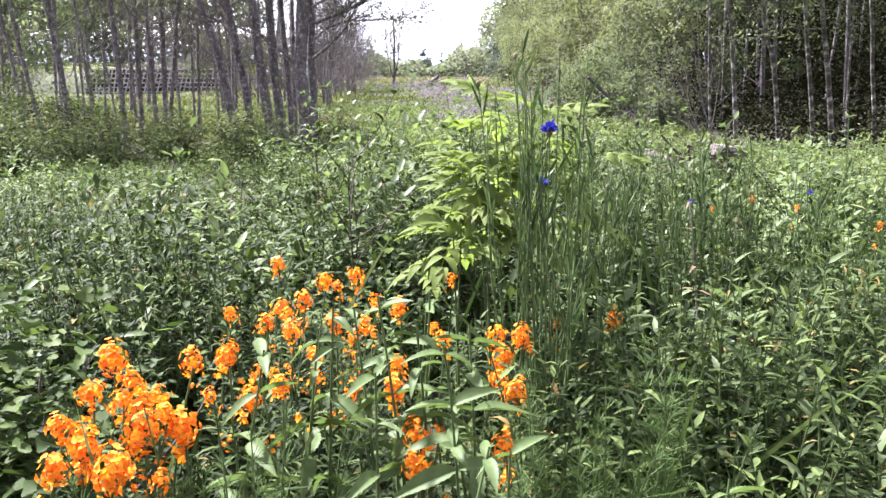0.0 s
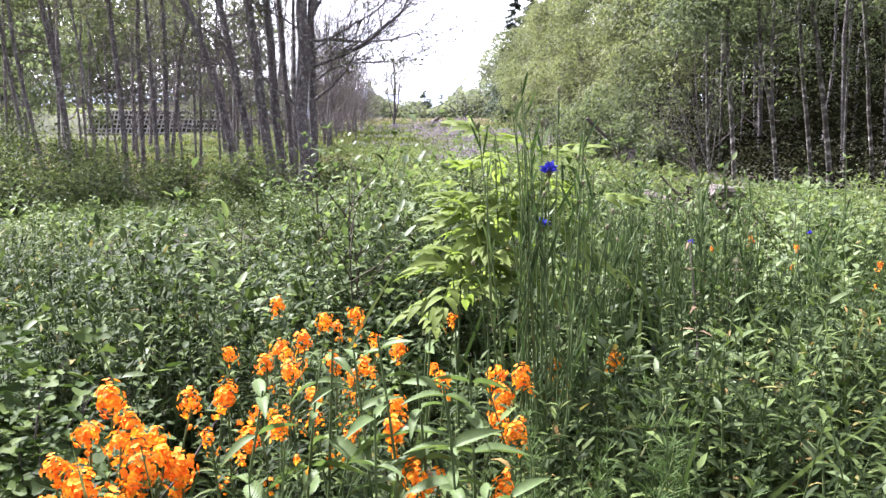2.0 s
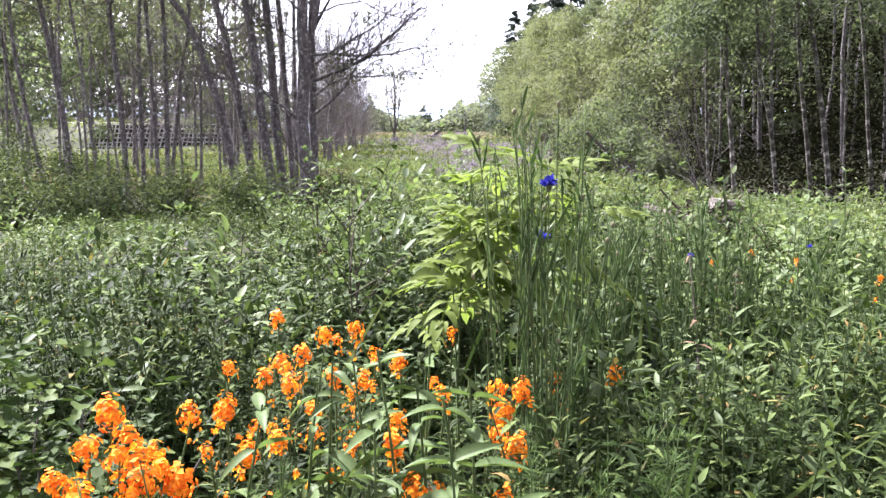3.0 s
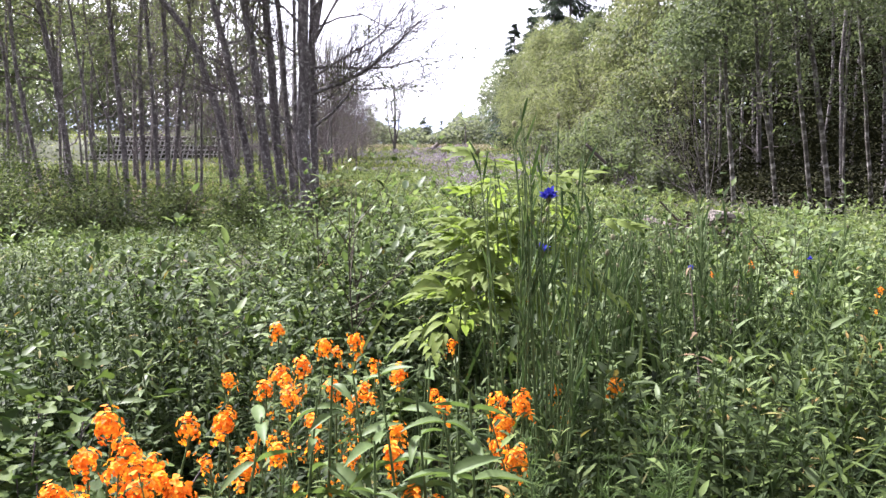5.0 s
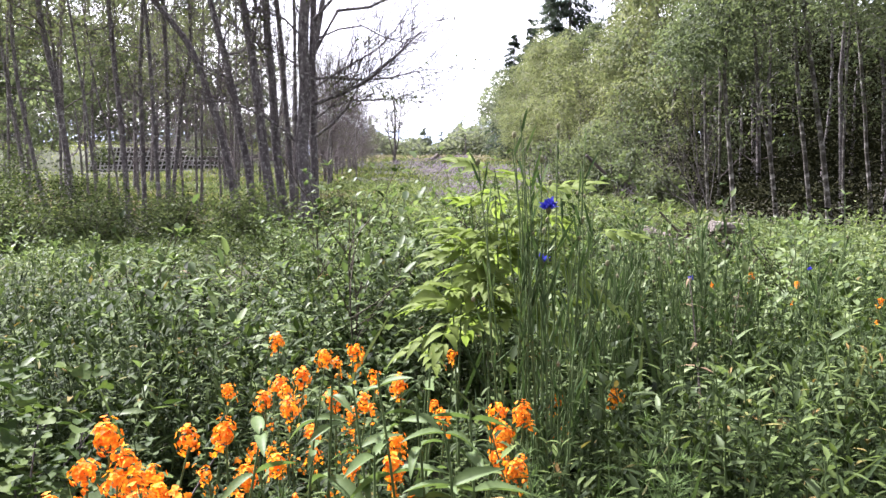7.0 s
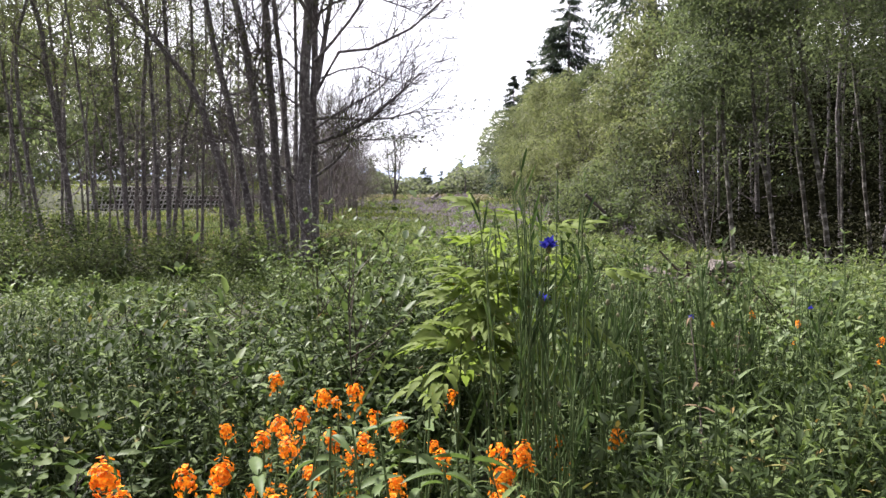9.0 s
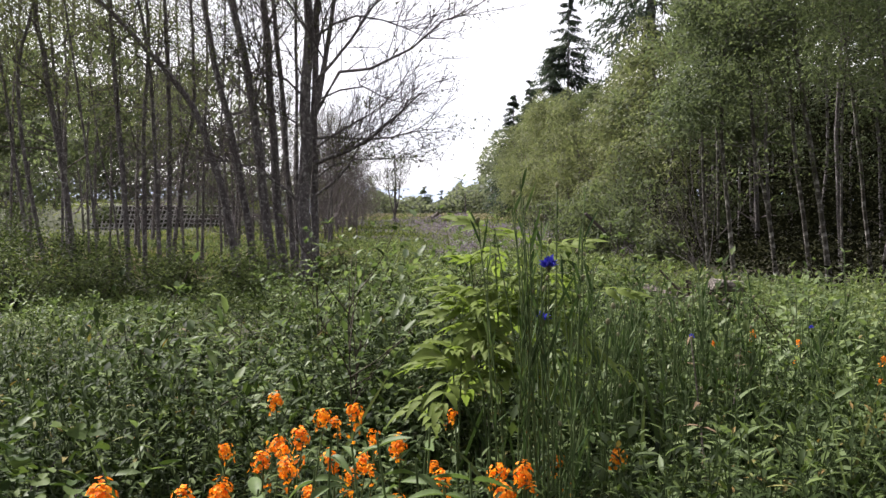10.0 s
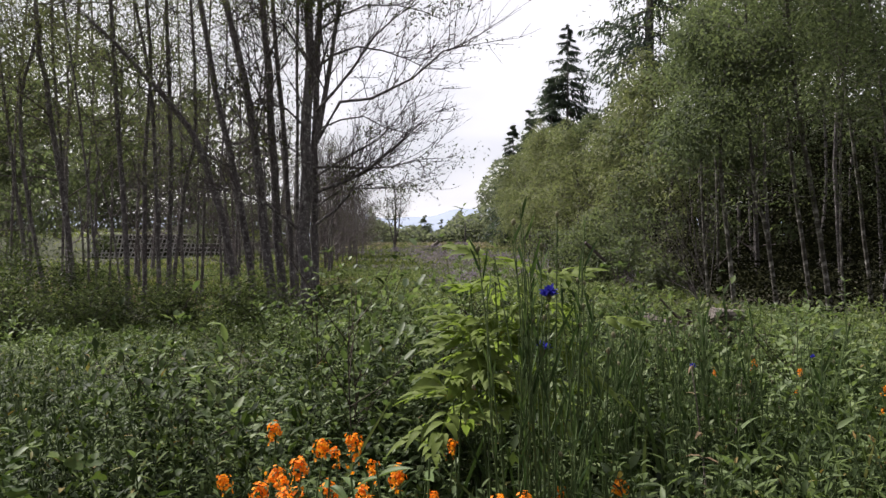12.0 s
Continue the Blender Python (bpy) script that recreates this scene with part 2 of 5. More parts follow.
def pattern(stations, widths, fold=0.16, serrate=0.0):
    """A leaf as a midrib with two raised sides: (points u v w, triangles)."""
    k = len(stations)
    mid = [(u, 0, 0) for u in stations]
    side = [(u - serrate * w, w, fold * w * 2) for u, w in zip(stations, widths)][1:-1]
    pts = mid + [(u, -w, f) for u, w, f in side] + side
    tri, n = [], k - 2
    for s, o in ((0, k), (1, k + n)):
        t = [(0, 1, o)]
        for i in range(n - 1):
            t += [(i + 1, i + 2, o + i), (i + 2, o + i + 1, o + i)]
        t += [(n, n + 1, o + n - 1)]
        tri += t if s == 0 else [(a, c, b) for a, b, c in t]
    return np.array(pts, float), np.array(tri, int)


DIAMOND = (np.array([(0, 0, 0), (0.42, -0.5, 0.16), (1, 0, 0), (0.42, 0.5, 0.16)], float), np.array([(0, 2, 1), (0, 3, 2)]))
LEAF = pattern((0, 0.4, 1), (0, 0.5, 0))
LANCE = pattern((0, 0.28, 0.62, 1), (0, 0.5, 0.38, 0))
OVAL = pattern((0, 0.28, 0.7, 1), (0, 0.47, 0.42, 0))
BROAD = pattern((0, 0.10, 0.2, 0.3, 0.4, 0.5, 0.6, 0.7, 0.8, 0.9, 1), (0, 0.22, 0.38, 0.48, 0.50, 0.47, 0.41, 0.33, 0.24, 0.13, 0))
TOOTHED = pattern(np.linspace(0, 1, 22), [0.5 * math.sin(math.pi * u ** 0.72) ** 0.85 * (1.0 if i % 2 else 0.87) if 0 < u < 1 else 0 for i, u in enumerate(np.linspace(0, 1, 22))], 0.32)
BLADE = pattern((0, 0.25, 0.5, 0.75, 1), (0, 0.45, 0.5, 0.36, 0), fold=0.1)


def lobed(n=13):
    """A maple-like leaf: five pointed lobes round the stalk."""
    a = np.linspace(-2.5, 2.5, n)
    r = 0.36 + 0.20 * np.cos(a * 2.52) + 0.05 * (np.arange(n) % 2)
    pts = [(0, 0, 0)] + [(0.42 + q * math.cos(t), q * math.sin(t), 0.10 * abs(math.sin(t))) for q, t in zip(r, a)] + [(0.42, 0, -0.04)]
    tri = [(n + 1, i, i + 1) for i in range(1, n)] + [(n + 1, 0, 1), (n + 1, n, 0)]
    return np.array(pts, float), np.array(tri, int)


LOBED = lobed(23)


def leaves(soup, shape, p, d, length, width, droop=0.2, nrm=None):
    """Many leaves at once: root, direction, length, width and droop of each."""
    p, d = np.asarray(p, float), unit(np.asarray(d, float))
    c = len(p)
    if not c:
        return
    length, width, droop = (np.broadcast_to(np.asarray(q, float), (c,))[:, None, None] for q in (length, width, droop))
    up = np.tile((0.0, 0.0, 1.0), (c, 1)) if nrm is None else np.asarray(nrm, float)
    s = np.cross(d, up + 1e-4)
    s = unit(s)
    n = np.cross(s, d)
    u, v, w = (shape[0][:, i][None, :, None] for i in range(3))
    pts = p[:, None] + length * u * d[:, None] + width * v * s[:, None] + width * w * n[:, None]
    pts = pts - droop * length * u * u * np.array((0, 0, 1.0))
    k = len(shape[0])
    soup.add(pts, (shape[1][None] + (np.arange(c) * k)[:, None, None]).reshape(-1, 3))


def tubes(soup, paths, radii, sides=3):
    """Many round tubes at once along paths (n, k, 3) with radii (n, k)."""
    paths, radii = np.asarray(paths, float), np.asarray(radii, float)
    n, k, _ = paths.shape
    if not n:
        return
    t = unit(np.gradient(paths, axis=1))
    ref = np.where(np.abs(t[..., 2:3]) > 0.85, np.array((1.0, 0.13, 0)), np.array((0, 0.1, 1.0)))
    a = unit(np.cross(t, ref))
    b = np.cross(t, a)
    ang = np.arange(sides) * 2 * np.pi / sides
    ring = paths[:, :, None] + radii[:, :, None, None] * (np.cos(ang)[None, None, :, None] * a[:, :, None] + np.sin(ang)[None, None, :, None] * b[:, :, None])
    i, j, q = np.meshgrid(np.arange(n), np.arange(k - 1), np.arange(sides), indexing="ij")
    base, r2 = i * k * sides + j * sides, (q + 1) % sides
    soup.add(ring, np.stack([base + q, base + r2, base + sides + r2, base + sides + q], -1).reshape(-1, 4))


def arcs(rng, start, way, length, k=5, rise=0.0, wiggle=0.05):
    """Bent paths from start along way; rise lifts or drops the ends."""
    start, way = np.asarray(start, float), unit(np.asarray(way, float))
    n = len(start)
    length = np.broadcast_to(np.asarray(length, float), (n,))[:, None, None]
    s = np.linspace(0, 1, k)[None, :, None]
    wob = np.cumsum(rng.normal(0, 1, (n, k, 3)) * (np.arange(k) > 0)[None, :, None], 1) * wiggle / k ** 0.5
    rise = np.broadcast_to(np.asarray(rise, float), (n,))[:, None, None]
    return start[:, None] + length * (s * way[:, None] + wob + rise * s * s * np.array((0, 0, 1.0)))


def on_path(path, s):
    """Points at shares s of one path."""
    k = len(path) - 1
    i = np.minimum((np.asarray(s) * k).astype(int), k - 1)
    f = (np.asarray(s) * k - i)[:, None]
    return path[i] * (1 - f) + path[i + 1] * f


def ways(rng, n, up_lo, up_hi):
    a, e = rng.uniform(0, 2 * np.pi, n), np.radians(rng.uniform(up_lo, up_hi, n))
    return np.stack([np.cos(a) * np.cos(e), np.sin(a) * np.cos(e), np.sin(e)], 1)


# ======== ground ========
def swell(x, y):
    """Height of the ground in metres."""
    h = 0.05 * np.sin(x * 0.9 + 1.0) * np.sin(y * 0.7) + 0.06 * np.sin(x * 0.31 + y * 0.23)
    far = np.clip((y - 25) / 60, 0, 1)
    return h * np.clip(np.hypot(x, y) / 3, 0.2, 1) + 0.75 * far * far * (3 - 2 * far)


def make_ground():
    r = np.concatenate([[0], np.geomspace(0.4, 4000, 110)])
    a = np.linspace(0, 2 * np.pi, 145)[:-1]
    rr, aa = np.meshgrid(r, a, indexing="ij")
    x, y = rr * np.cos(aa), rr * np.sin(aa)
    z = swell(x, y)
    i, j = np.meshgrid(np.arange(len(r) - 1), np.arange(len(a)), indexing="ij")
    q = len(a)
    f = np.stack([i * q + j, (i + 1) * q + j, (i + 1) * q + (j + 1) % q, i * q + (j + 1) % q], -1).reshape(-1, 4)
    tagged(new("ground", Soup().add(np.stack([x, y, z], -1), f).mesh("ground", M_EARTH)), "dark earth covered with leaf litter and moss", "ground", "", "structure")


make_ground()


def make_mountain():
    # the blue is aerial haze put into the hills' colour
    m = rough_stuff("far_hills", [(0.3, (0.21, 0.25, 0.33)), (0.7, (0.25, 0.29, 0.37))], 0.004, relief=0.0)
    x = np.linspace(-1500, 1500, 90)
    h = 76 + 14 * np.sin(x * 0.0045 + 0.4) + 9 * np.sin(x * 0.017) + 4 * np.sin(x * 0.05)
    s = Soup()
    y = np.full_like(x, 2400.0)
    top, foot, rear = np.stack([x, y, h], 1), np.stack([x, y - 500, 0 * x - 5], 1), np.stack([x, y + 600, 0 * x - 5], 1)
    n = len(x)
    i = np.arange(n - 1)
    s.add(np.concatenate([foot, top, rear]), np.concatenate([np.stack([i, i + 1, n + i + 1, n + i], 1), np.stack([n + i, n + i + 1, 2 * n + i + 1, 2 * n + i], 1)]))
    tagged(new("backdrop_hills", s.mesh("backdrop_hills", m)), "hills far beyond the clearing, distance haze put in as blue", "hills", "", "structure")


make_mountain()


# ======== trees ========
def crown_on(rng, soup, anchors, count, spread, size, shape=DIAMOND, aspect=0.55):
    """A thin crown: loose clumps of leaves round the twigs."""
    clumps = anchors[rng.integers(0, len(anchors), max(12, count // 130))]
    wide = rng.uniform(0.6, 1.5, (len(clumps), 1)) * np.array((spread * 1.8, spread * 1.8, spread * 0.75))
    own = rng.integers(0, len(clumps), count)
    a = clumps[own] + rng.normal(0, 1, (count, 3)) * wide[own]
    loose = rng.uniform(0, 1, count) < 0.12
    a[loose] = anchors[rng.integers(0, len(anchors), loose.sum())] + rng.normal(0, spread * 0.7, (loose.sum(), 3))
    leaves(soup, shape, a, ways(rng, count, -50, 30), size * rng.uniform(0.6, 1.25, count), size * aspect * rng.uniform(0.7, 1.2, count), 0.25, ways(rng, count, 30, 90))


def billows(rng, soup, anchors, count, spread, size, aspect=0.62):
    """A full crown: uneven lobes with the leaves on their outside, facing outwards and a little up."""
    lobes = anchors[rng.integers(0, len(anchors), max(9, count // 330))]
    reach = spread * 2.7 * rng.uniform(0.55, 1.35, len(lobes))
    share = reach ** 2 / (reach ** 2).sum()
    own = rng.choice(len(lobes), count, p=share)
    out = ways(rng, count, -60, 88)
    ripple = 1 + 0.22 * np.sin(out[:, 0] * 5 + own) * np.sin(out[:, 1] * 6 + 2 * own) + 0.15 * np.sin(out[:, 2] * 9 + own)
    at = lobes[own] + out * (reach[own] * ripple * rng.uniform(0.25, 1.08, count) ** 0.4)[:, None] * np.array((1, 1, 0.78))
    way = unit(0.5 * out * np.array((1, 1, 0.2)) + ways(rng, count, -55, 15))
    face = unit(out + np.array((0, 0, 0.35)) + 0.55 * ways(rng, count, -60, 60))
    leaves(soup, DIAMOND, at, way, size * rng.uniform(0.6, 1.25, count), size * aspect * rng.uniform(0.7, 1.2, count), 0.25, face)


def make_tree(rng, path, r0, r1, limbs, limb_len, limb_from, up, twigs, leaf_count, leaf_size, bark, leaf_mat, name, label, category, place,
              group="", sides=8, spread=0.16, rise=0.25, extra=None, side_pull=None, twiglets=2, limb_sides=5, split=False, full=False):
    """A tree with a bent trunk, limbs, twigs and a loose crown. path: the trunk's points above its foot."""
    path = np.asarray(path, float)
    s = np.linspace(0, 1, 14)
    k = len(path) - 1
    fine = np.stack([np.interp(s * k, np.arange(k + 1), path[:, c]) for c in range(3)], 1)
    soft = fine.copy()
    soft[1:-1] = (fine[:-2] + 2 * fine[1:-1] + fine[2:]) / 4
    soft[1:-1, :2] += rng.normal(0, r0 * 0.16, (12, 2))
    rad = r1 + (r0 - r1) * (1 - s) ** 0.8
    rad[0] *= 1.35
    wood, thin, crown = Soup(), Soup(), Soup()
    tubes(wood, soft[None], rad[None], sides)
    at = np.sort(rng.uniform(limb_from, 0.97, limbs))
    p0 = on_path(soft, at)
    way = ways(rng, limbs, *up)
    if side_pull is not None:
        way = unit(way + np.asarray(side_pull))
    ln = limb_len * (1.1 - 0.6 * at) * rng.uniform(0.6, 1.2, limbs)
    lp = arcs(rng, p0, way, ln, 6, rise * rng.uniform(0.3, 1.4, limbs), 0.10)
    lr = np.interp(at, s, rad)[:, None] * 0.34 * np.linspace(1, 0.22, 6)[None]
    if extra is not None:
        for q, r in extra:
            q = np.asarray(q, float)
            e = np.stack([np.interp(np.linspace(0, len(q) - 1, 6), np.arange(len(q)), q[:, c]) for c in range(3)], 1)
            lp, lr, ln = np.concatenate([lp, e[None]]), np.concatenate([lr, (r * np.linspace(1, 0.25, 6))[None]]), np.append(ln, np.linalg.norm(q[-1] - q[0]))
    if not split:
        tubes(thin, lp, lr, limb_sides)
    n = len(lp)
    ts = np.concatenate([on_path(lp[i], rng.uniform(0.2, 1.0, twigs)) for i in range(n)])
    base = np.repeat(unit(lp[:, -1] - lp[:, 0]), twigs, 0)
    tw = unit(base + 0.9 * ways(rng, n * twigs, -30, 60))
    tl = np.repeat(ln, twigs) * rng.uniform(0.2, 0.5, n * twigs)
    tp = arcs(rng, ts, tw, tl, 3, 0.15, 0.10)
    tr = np.clip(np.repeat(lr[:, 0], twigs) * 0.28, 0.0025, 0.02)[:, None] * np.linspace(1, 0.35, 3)[None]
    if not split:
        tubes(thin, tp, tr, 3)
    anchors = tp[:, 1:].reshape(-1, 3)
    if twiglets:
        w0 = np.concatenate([tp[:, 1:].reshape(-1, 3)] * twiglets)
        w1 = unit(np.concatenate([np.repeat(tw, 2, 0)] * twiglets) + 0.9 * ways(rng, len(w0), -40, 60))
        wl = np.concatenate([np.repeat(tl, 2)] * twiglets) * rng.uniform(0.25, 0.6, len(w0))
        wp = arcs(rng, w0, w1, wl, 3, 0.1, 0.08)
        if not split:
            tubes(thin, wp, np.tile((0.0035, 0.0028, 0.0018), (len(wp), 1)), 3)
        anchors = np.concatenate([anchors, wp[:, 1:].reshape(-1, 3)])
    root = thing(name, label, category, place, group)
    part("trunk", wood.mesh("trunk", bark), root)
    if split:
        for i, (q, r) in enumerate(zip(lp, lr)):
            one, fine_wood = Soup(), Soup()
            tubes(one, q[None], r[None], limb_sides + 1)
            arm = part("limb", one.mesh("limb", bark), root)
            own = np.arange(i * twigs, (i + 1) * twigs)
            tubes(fine_wood, tp[own], tr[own], 3)
            if twiglets:
                small = np.concatenate([(2 * own[:, None] + (0, 1)).ravel() + k * 2 * n * twigs for k in range(twiglets)])
                tubes(fine_wood, wp[small], np.tile((0.0035, 0.0028, 0.0018), (len(small), 1)), 3)
            part("branchwork", fine_wood.mesh("branchwork", M_TWIG), arm)["kind"] = "stuff"
    else:
        part("branchwork", thin.mesh("branchwork", M_TWIG), root)["kind"] = "stuff"
    if leaf_count:
        (billows if full else crown_on)(rng, crown, anchors, leaf_count, spread, leaf_size)
        part("crown", crown.mesh("crown", leaf_mat), root)["kind"] = "stuff"
    return root


def foot(k, d):
    """A place on the ground, d metres ahead and k * d metres to the side."""
    return (k * d, d, float(swell(np.array(k * d), np.array(d))) - 0.05)


def stem_path(d, k0, marks, top=1.25):
    """Trunk points above its foot from (side slope, rise slope) pairs at d metres."""
    z0 = foot(k0, d)[2]
    pts = [(0, 0, 0)] + [((k - k0) * d, 0, EYE + e * d - z0) for k, e in marks]
    a, b = np.array(pts[-2]), np.array(pts[-1])
    return pts + [tuple(b + (b - a) * top)]


def k_(*pairs):
    """Side and rise slopes of a trunk, in thousandths."""
    return [(a / 1000, b / 1000) for a, b in pairs]


def left_trees():
    rng = np.random.default_rng(11)
    d = 11.0
    grey = "slender alder with grey lichen-spotted bark and few young leaves"
    near = "alders in the clump beside the clearing"
    # distance, side of the foot, trunk marks, thickness in metres at the foot and the top
    stems = [
        (11.6, -214, k_((-229, 18), (-241, 81), (-261, 165), (-276, 259)), 0.11, 0.05),
        (11.2, -194, k_((-205, 22), (-217, 113), (-229, 192), (-251, 279)), 0.13, 0.06),
        (11.4, -182, k_((-192, 42), (-196, 121), (-201, 200), (-209, 279)), 0.12, 0.06),
        (11.7, -172, k_((-180, 81), (-188, 180), (-196, 279)), 0.075, 0.04),
        (11.3, -147, k_((-148, 81), (-146, 200), (-142, 279)), 0.10, 0.05),
        (12.2, -168, k_((-168, 121), (-167, 279)), 0.05, 0.03),
    ]
    for dd, k0, marks, a, b in stems:
        make_tree(rng, stem_path(dd, k0 / 1000, marks, 2.2), a * 0.50, b * 0.52, 11, 1.7, 0.32, (10, 60), 7, 700, 0.038, M_BARK, L_SPRING, "alder_tree",
                  "grey alder trunk of a bare clump with thin branches", "tree", foot(k0 / 1000, dd), near, split=True)
    # the thickest stem, with long arching limbs over the clearing
    k0 = -0.158
    z0 = foot(k0, d)[2]

    def limb(*pairs, depth=0.0):
        q = [((a / 1000 - k0) * d, depth * i / len(pairs), EYE + b / 1000 * d - z0) for i, (a, b) in enumerate(pairs)]
        return q

    arms = [
        (limb((-147, 57), (-120, 66), (-94, 74), (-55, 105), (-23, 133), depth=-0.5), 0.030),
        (limb((-147, 85), (-122, 88), (-75, 84), (-40, 95), (-15, 100), depth=0.6), 0.022),
        (limb((-145, 115), (-118, 160), (-82, 163), (-35, 185), (0, 215), (29, 222), depth=-0.3), 0.026),
        (limb((-146, 113), (-130, 200), (-119, 278), (-112, 350)), 0.045),
        (limb((-146, 40), (-120, 60), (-70, 62), (-20, 65)), 0.016),
        (limb((-146, 200), (-110, 228), (-60, 222), (-20, 205), depth=0.4), 0.020),
        (limb((-146, 150), (-110, 185), (-70, 240), (-30, 262), depth=-0.6), 0.022),
        (limb((-146, 20), (-112, 44), (-90, 84), (-60, 100), depth=-0.4), 0.020),
        (limb((-160, 7), (-190, 38), (-236, 58), (-268, 60), depth=-0.7), 0.022),
        (limb((-157, 130), (-185, 158), (-240, 160)), 0.018),
        (limb((-157, 210), (-185, 252), (-222, 252), depth=-0.4), 0.018),
        (limb((-157, 95), (-180, 110), (-205, 120)), 0.016),
        (limb((-146, 128), (-100, 150), (-60, 130), (-30, 128), depth=0.5), 0.014),
        (limb((-146, 75), (-110, 98), (-66, 120), (-38, 160), depth=-0.2), 0.018),
        (limb((-146, 240), (-100, 270), (-40, 268), (0, 250), depth=-0.3), 0.016),
        (limb((-145, 260), (-100, 300), (-50, 320), (-5, 300), depth=0.3), 0.018),
    ]
    make_tree(rng, stem_path(d, k0, k_((-160, 42), (-158, 121), (-154, 208), (-154, 279)), 2.0), 0.088, 0.03, 7, 1.6, 0.5, (20, 60), 19, 5600, 0.042, M_BARK, L_SPRING,
              "alder_tree", "thick grey alder with bare arching limbs and scattered young leaves", "tree", foot(k0, d), near, sides=12, spread=0.10, extra=arms, twiglets=3, split=True)
    # the one that leans far out to the side
    k0 = -0.233
    make_tree(rng, stem_path(11.8, k0, k_((-253, 35), (-276, 93), (-284, 122), (-313, 158), (-341, 190), (-380, 229)), 0.8), 0.055, 0.022, 9, 1.5, 0.45, (20, 70), 6, 500, 0.04, M_BARK, L_SPRING,
              "alder_tree", "grey alder leaning far over to one side", "tree", foot(k0, 11.8), near, split=True)
    # the open stand beyond
    stand = [
        (12.5, -473, k_((-496, 96), (-507, 180), (-515, 279)), 0.055), (12.0, -455, k_((-485, 80), (-489, 171), (-465, 236), (-468, 279)), 0.06),
        (12.2, -423, k_((-435, 51), (-455, 162), (-465, 240), (-470, 290)), 0.095), (13.0, -427, k_((-440, 100), (-448, 200), (-450, 285)), 0.06),
        (12.0, -397, k_((-401, 0), (-415, 119), (-429, 227), (-440, 290)), 0.042), (12.0, -362, k_((-366, 31), (-375, 155), (-382, 279)), 0.085),
        (12.6, -369, k_((-380, 20), (-393, 61), (-400, 120)), 0.035), (12.4, -346, k_((-342, 0), (-345, 90), (-335, 180), (-340, 280)), 0.075),
        (12.1, -326, k_((-330, 67), (-335, 175), (-354, 279)), 0.065), (12.3, -318, k_((-313, 67), (-315, 191), (-318, 279)), 0.075),
        (12.8, -315, k_((-298, 60), (-286, 110), (-284, 190), (-290, 280)), 0.065), (14.5, -298, k_((-301, 18), (-300, 120), (-305, 260)), 0.04),
        (14.0, -279, k_((-274, 67), (-270, 160), (-268, 260)), 0.05), (14.2, -284, k_((-281, 60), (-283, 150), (-290, 260)), 0.04),
        (15.5, -255, k_((-258, 60), (-250, 160), (-248, 260)), 0.045), (16.0, -440, k_((-436, 60), (-430, 160), (-435, 260)), 0.055),
        (17.0, -500, k_((-495, 60), (-490, 160), (-480, 260)), 0.06), (17.5, -408, k_((-410, 60), (-402, 160), (-404, 260)), 0.05),
        (18.0, -385, k_((-380, 60), (-384, 160), (-376, 260)), 0.05), (18.5, -350, k_((-352, 60), (-348, 160), (-355, 260)), 0.055),
        (19.0, -329, k_((-325, 60), (-328, 160), (-320, 260)), 0.05), (20.0, -240, k_((-236, 60), (-232, 150), (-236, 230)), 0.06),
        (21.0, -205, k_((-205, 50), (-207, 130), (-204, 210)), 0.06), (22.0, -170, k_((-171, 50), (-167, 130), (-168, 210)), 0.06),
        (11.5, -545, k_((-548, 60), (-556, 160), (-550, 270)), 0.07), (12.8, -580, k_((-585, 60), (-580, 160), (-590, 270)), 0.07),
    ]
    for dd, k0, marks, a in stand:
        make_tree(rng, stem_path(dd, k0 / 1000, marks, 1.4), a * 0.5, a * 0.25, 13, 1.6, 0.30, (-5, 50), 6, 2700 if k0 < -400 else 1700 if k0 < -340 else 1200, 0.050, M_BARK, L_WILLOW, "alder_tree",
                  grey, "tree", foot(k0 / 1000, dd), "alders of the open stand", sides=7, spread=0.22, twiglets=1)


left_trees()


def tops(k):
    """How steeply the woods may rise above the eye, by the side slope: they leave a gap of sky over the clearing."""
    return float(np.interp(k, (-0.40, -0.30, -0.25, -0.13, -0.115, -0.10, -0.085, -0.078, -0.05, 0.0, 0.02, 0.04, 0.055, 0.075, 0.11, 0.15, 0.18, 0.2, 0.235, 0.27, 0.31),
                           (0.60, 0.42, 0.20, 0.13, 0.12, 0.095, 0.05, 0.03, 0.018, 0.016, 0.05, 0.06, 0.09, 0.115, 0.130, 0.138, 0.150, 0.165, 0.195, 0.24, 0.6)))


def copied_rows(kinds, spots, rng, lo=0.85, hi=1.15):
    """Sets copies of the given trees (tree, height) on the spots (side, ahead, size)."""
    for i, (x, y, s) in enumerate(spots):
        src, tall = kinds[i % len(kinds)]
        z = float(swell(np.array(x), np.array(y))) - 0.05
        m = pose(x, y, z, rng.uniform(-3, 3), rng.uniform(-3, 3), rng.uniform(0, 360))
        q = min(s * rng.uniform(lo, hi), (EYE - z + tops(x / y) * y * rng.uniform(0.85, 1.0)) / tall)
        if q < 0.12:
            continue
        c = copy_thing(src, m)
        c.scale = (q, q, q)


def drop_thing(ob):
    for o in (*ob.children_recursive, ob):
        bpy.data.objects.remove(o)


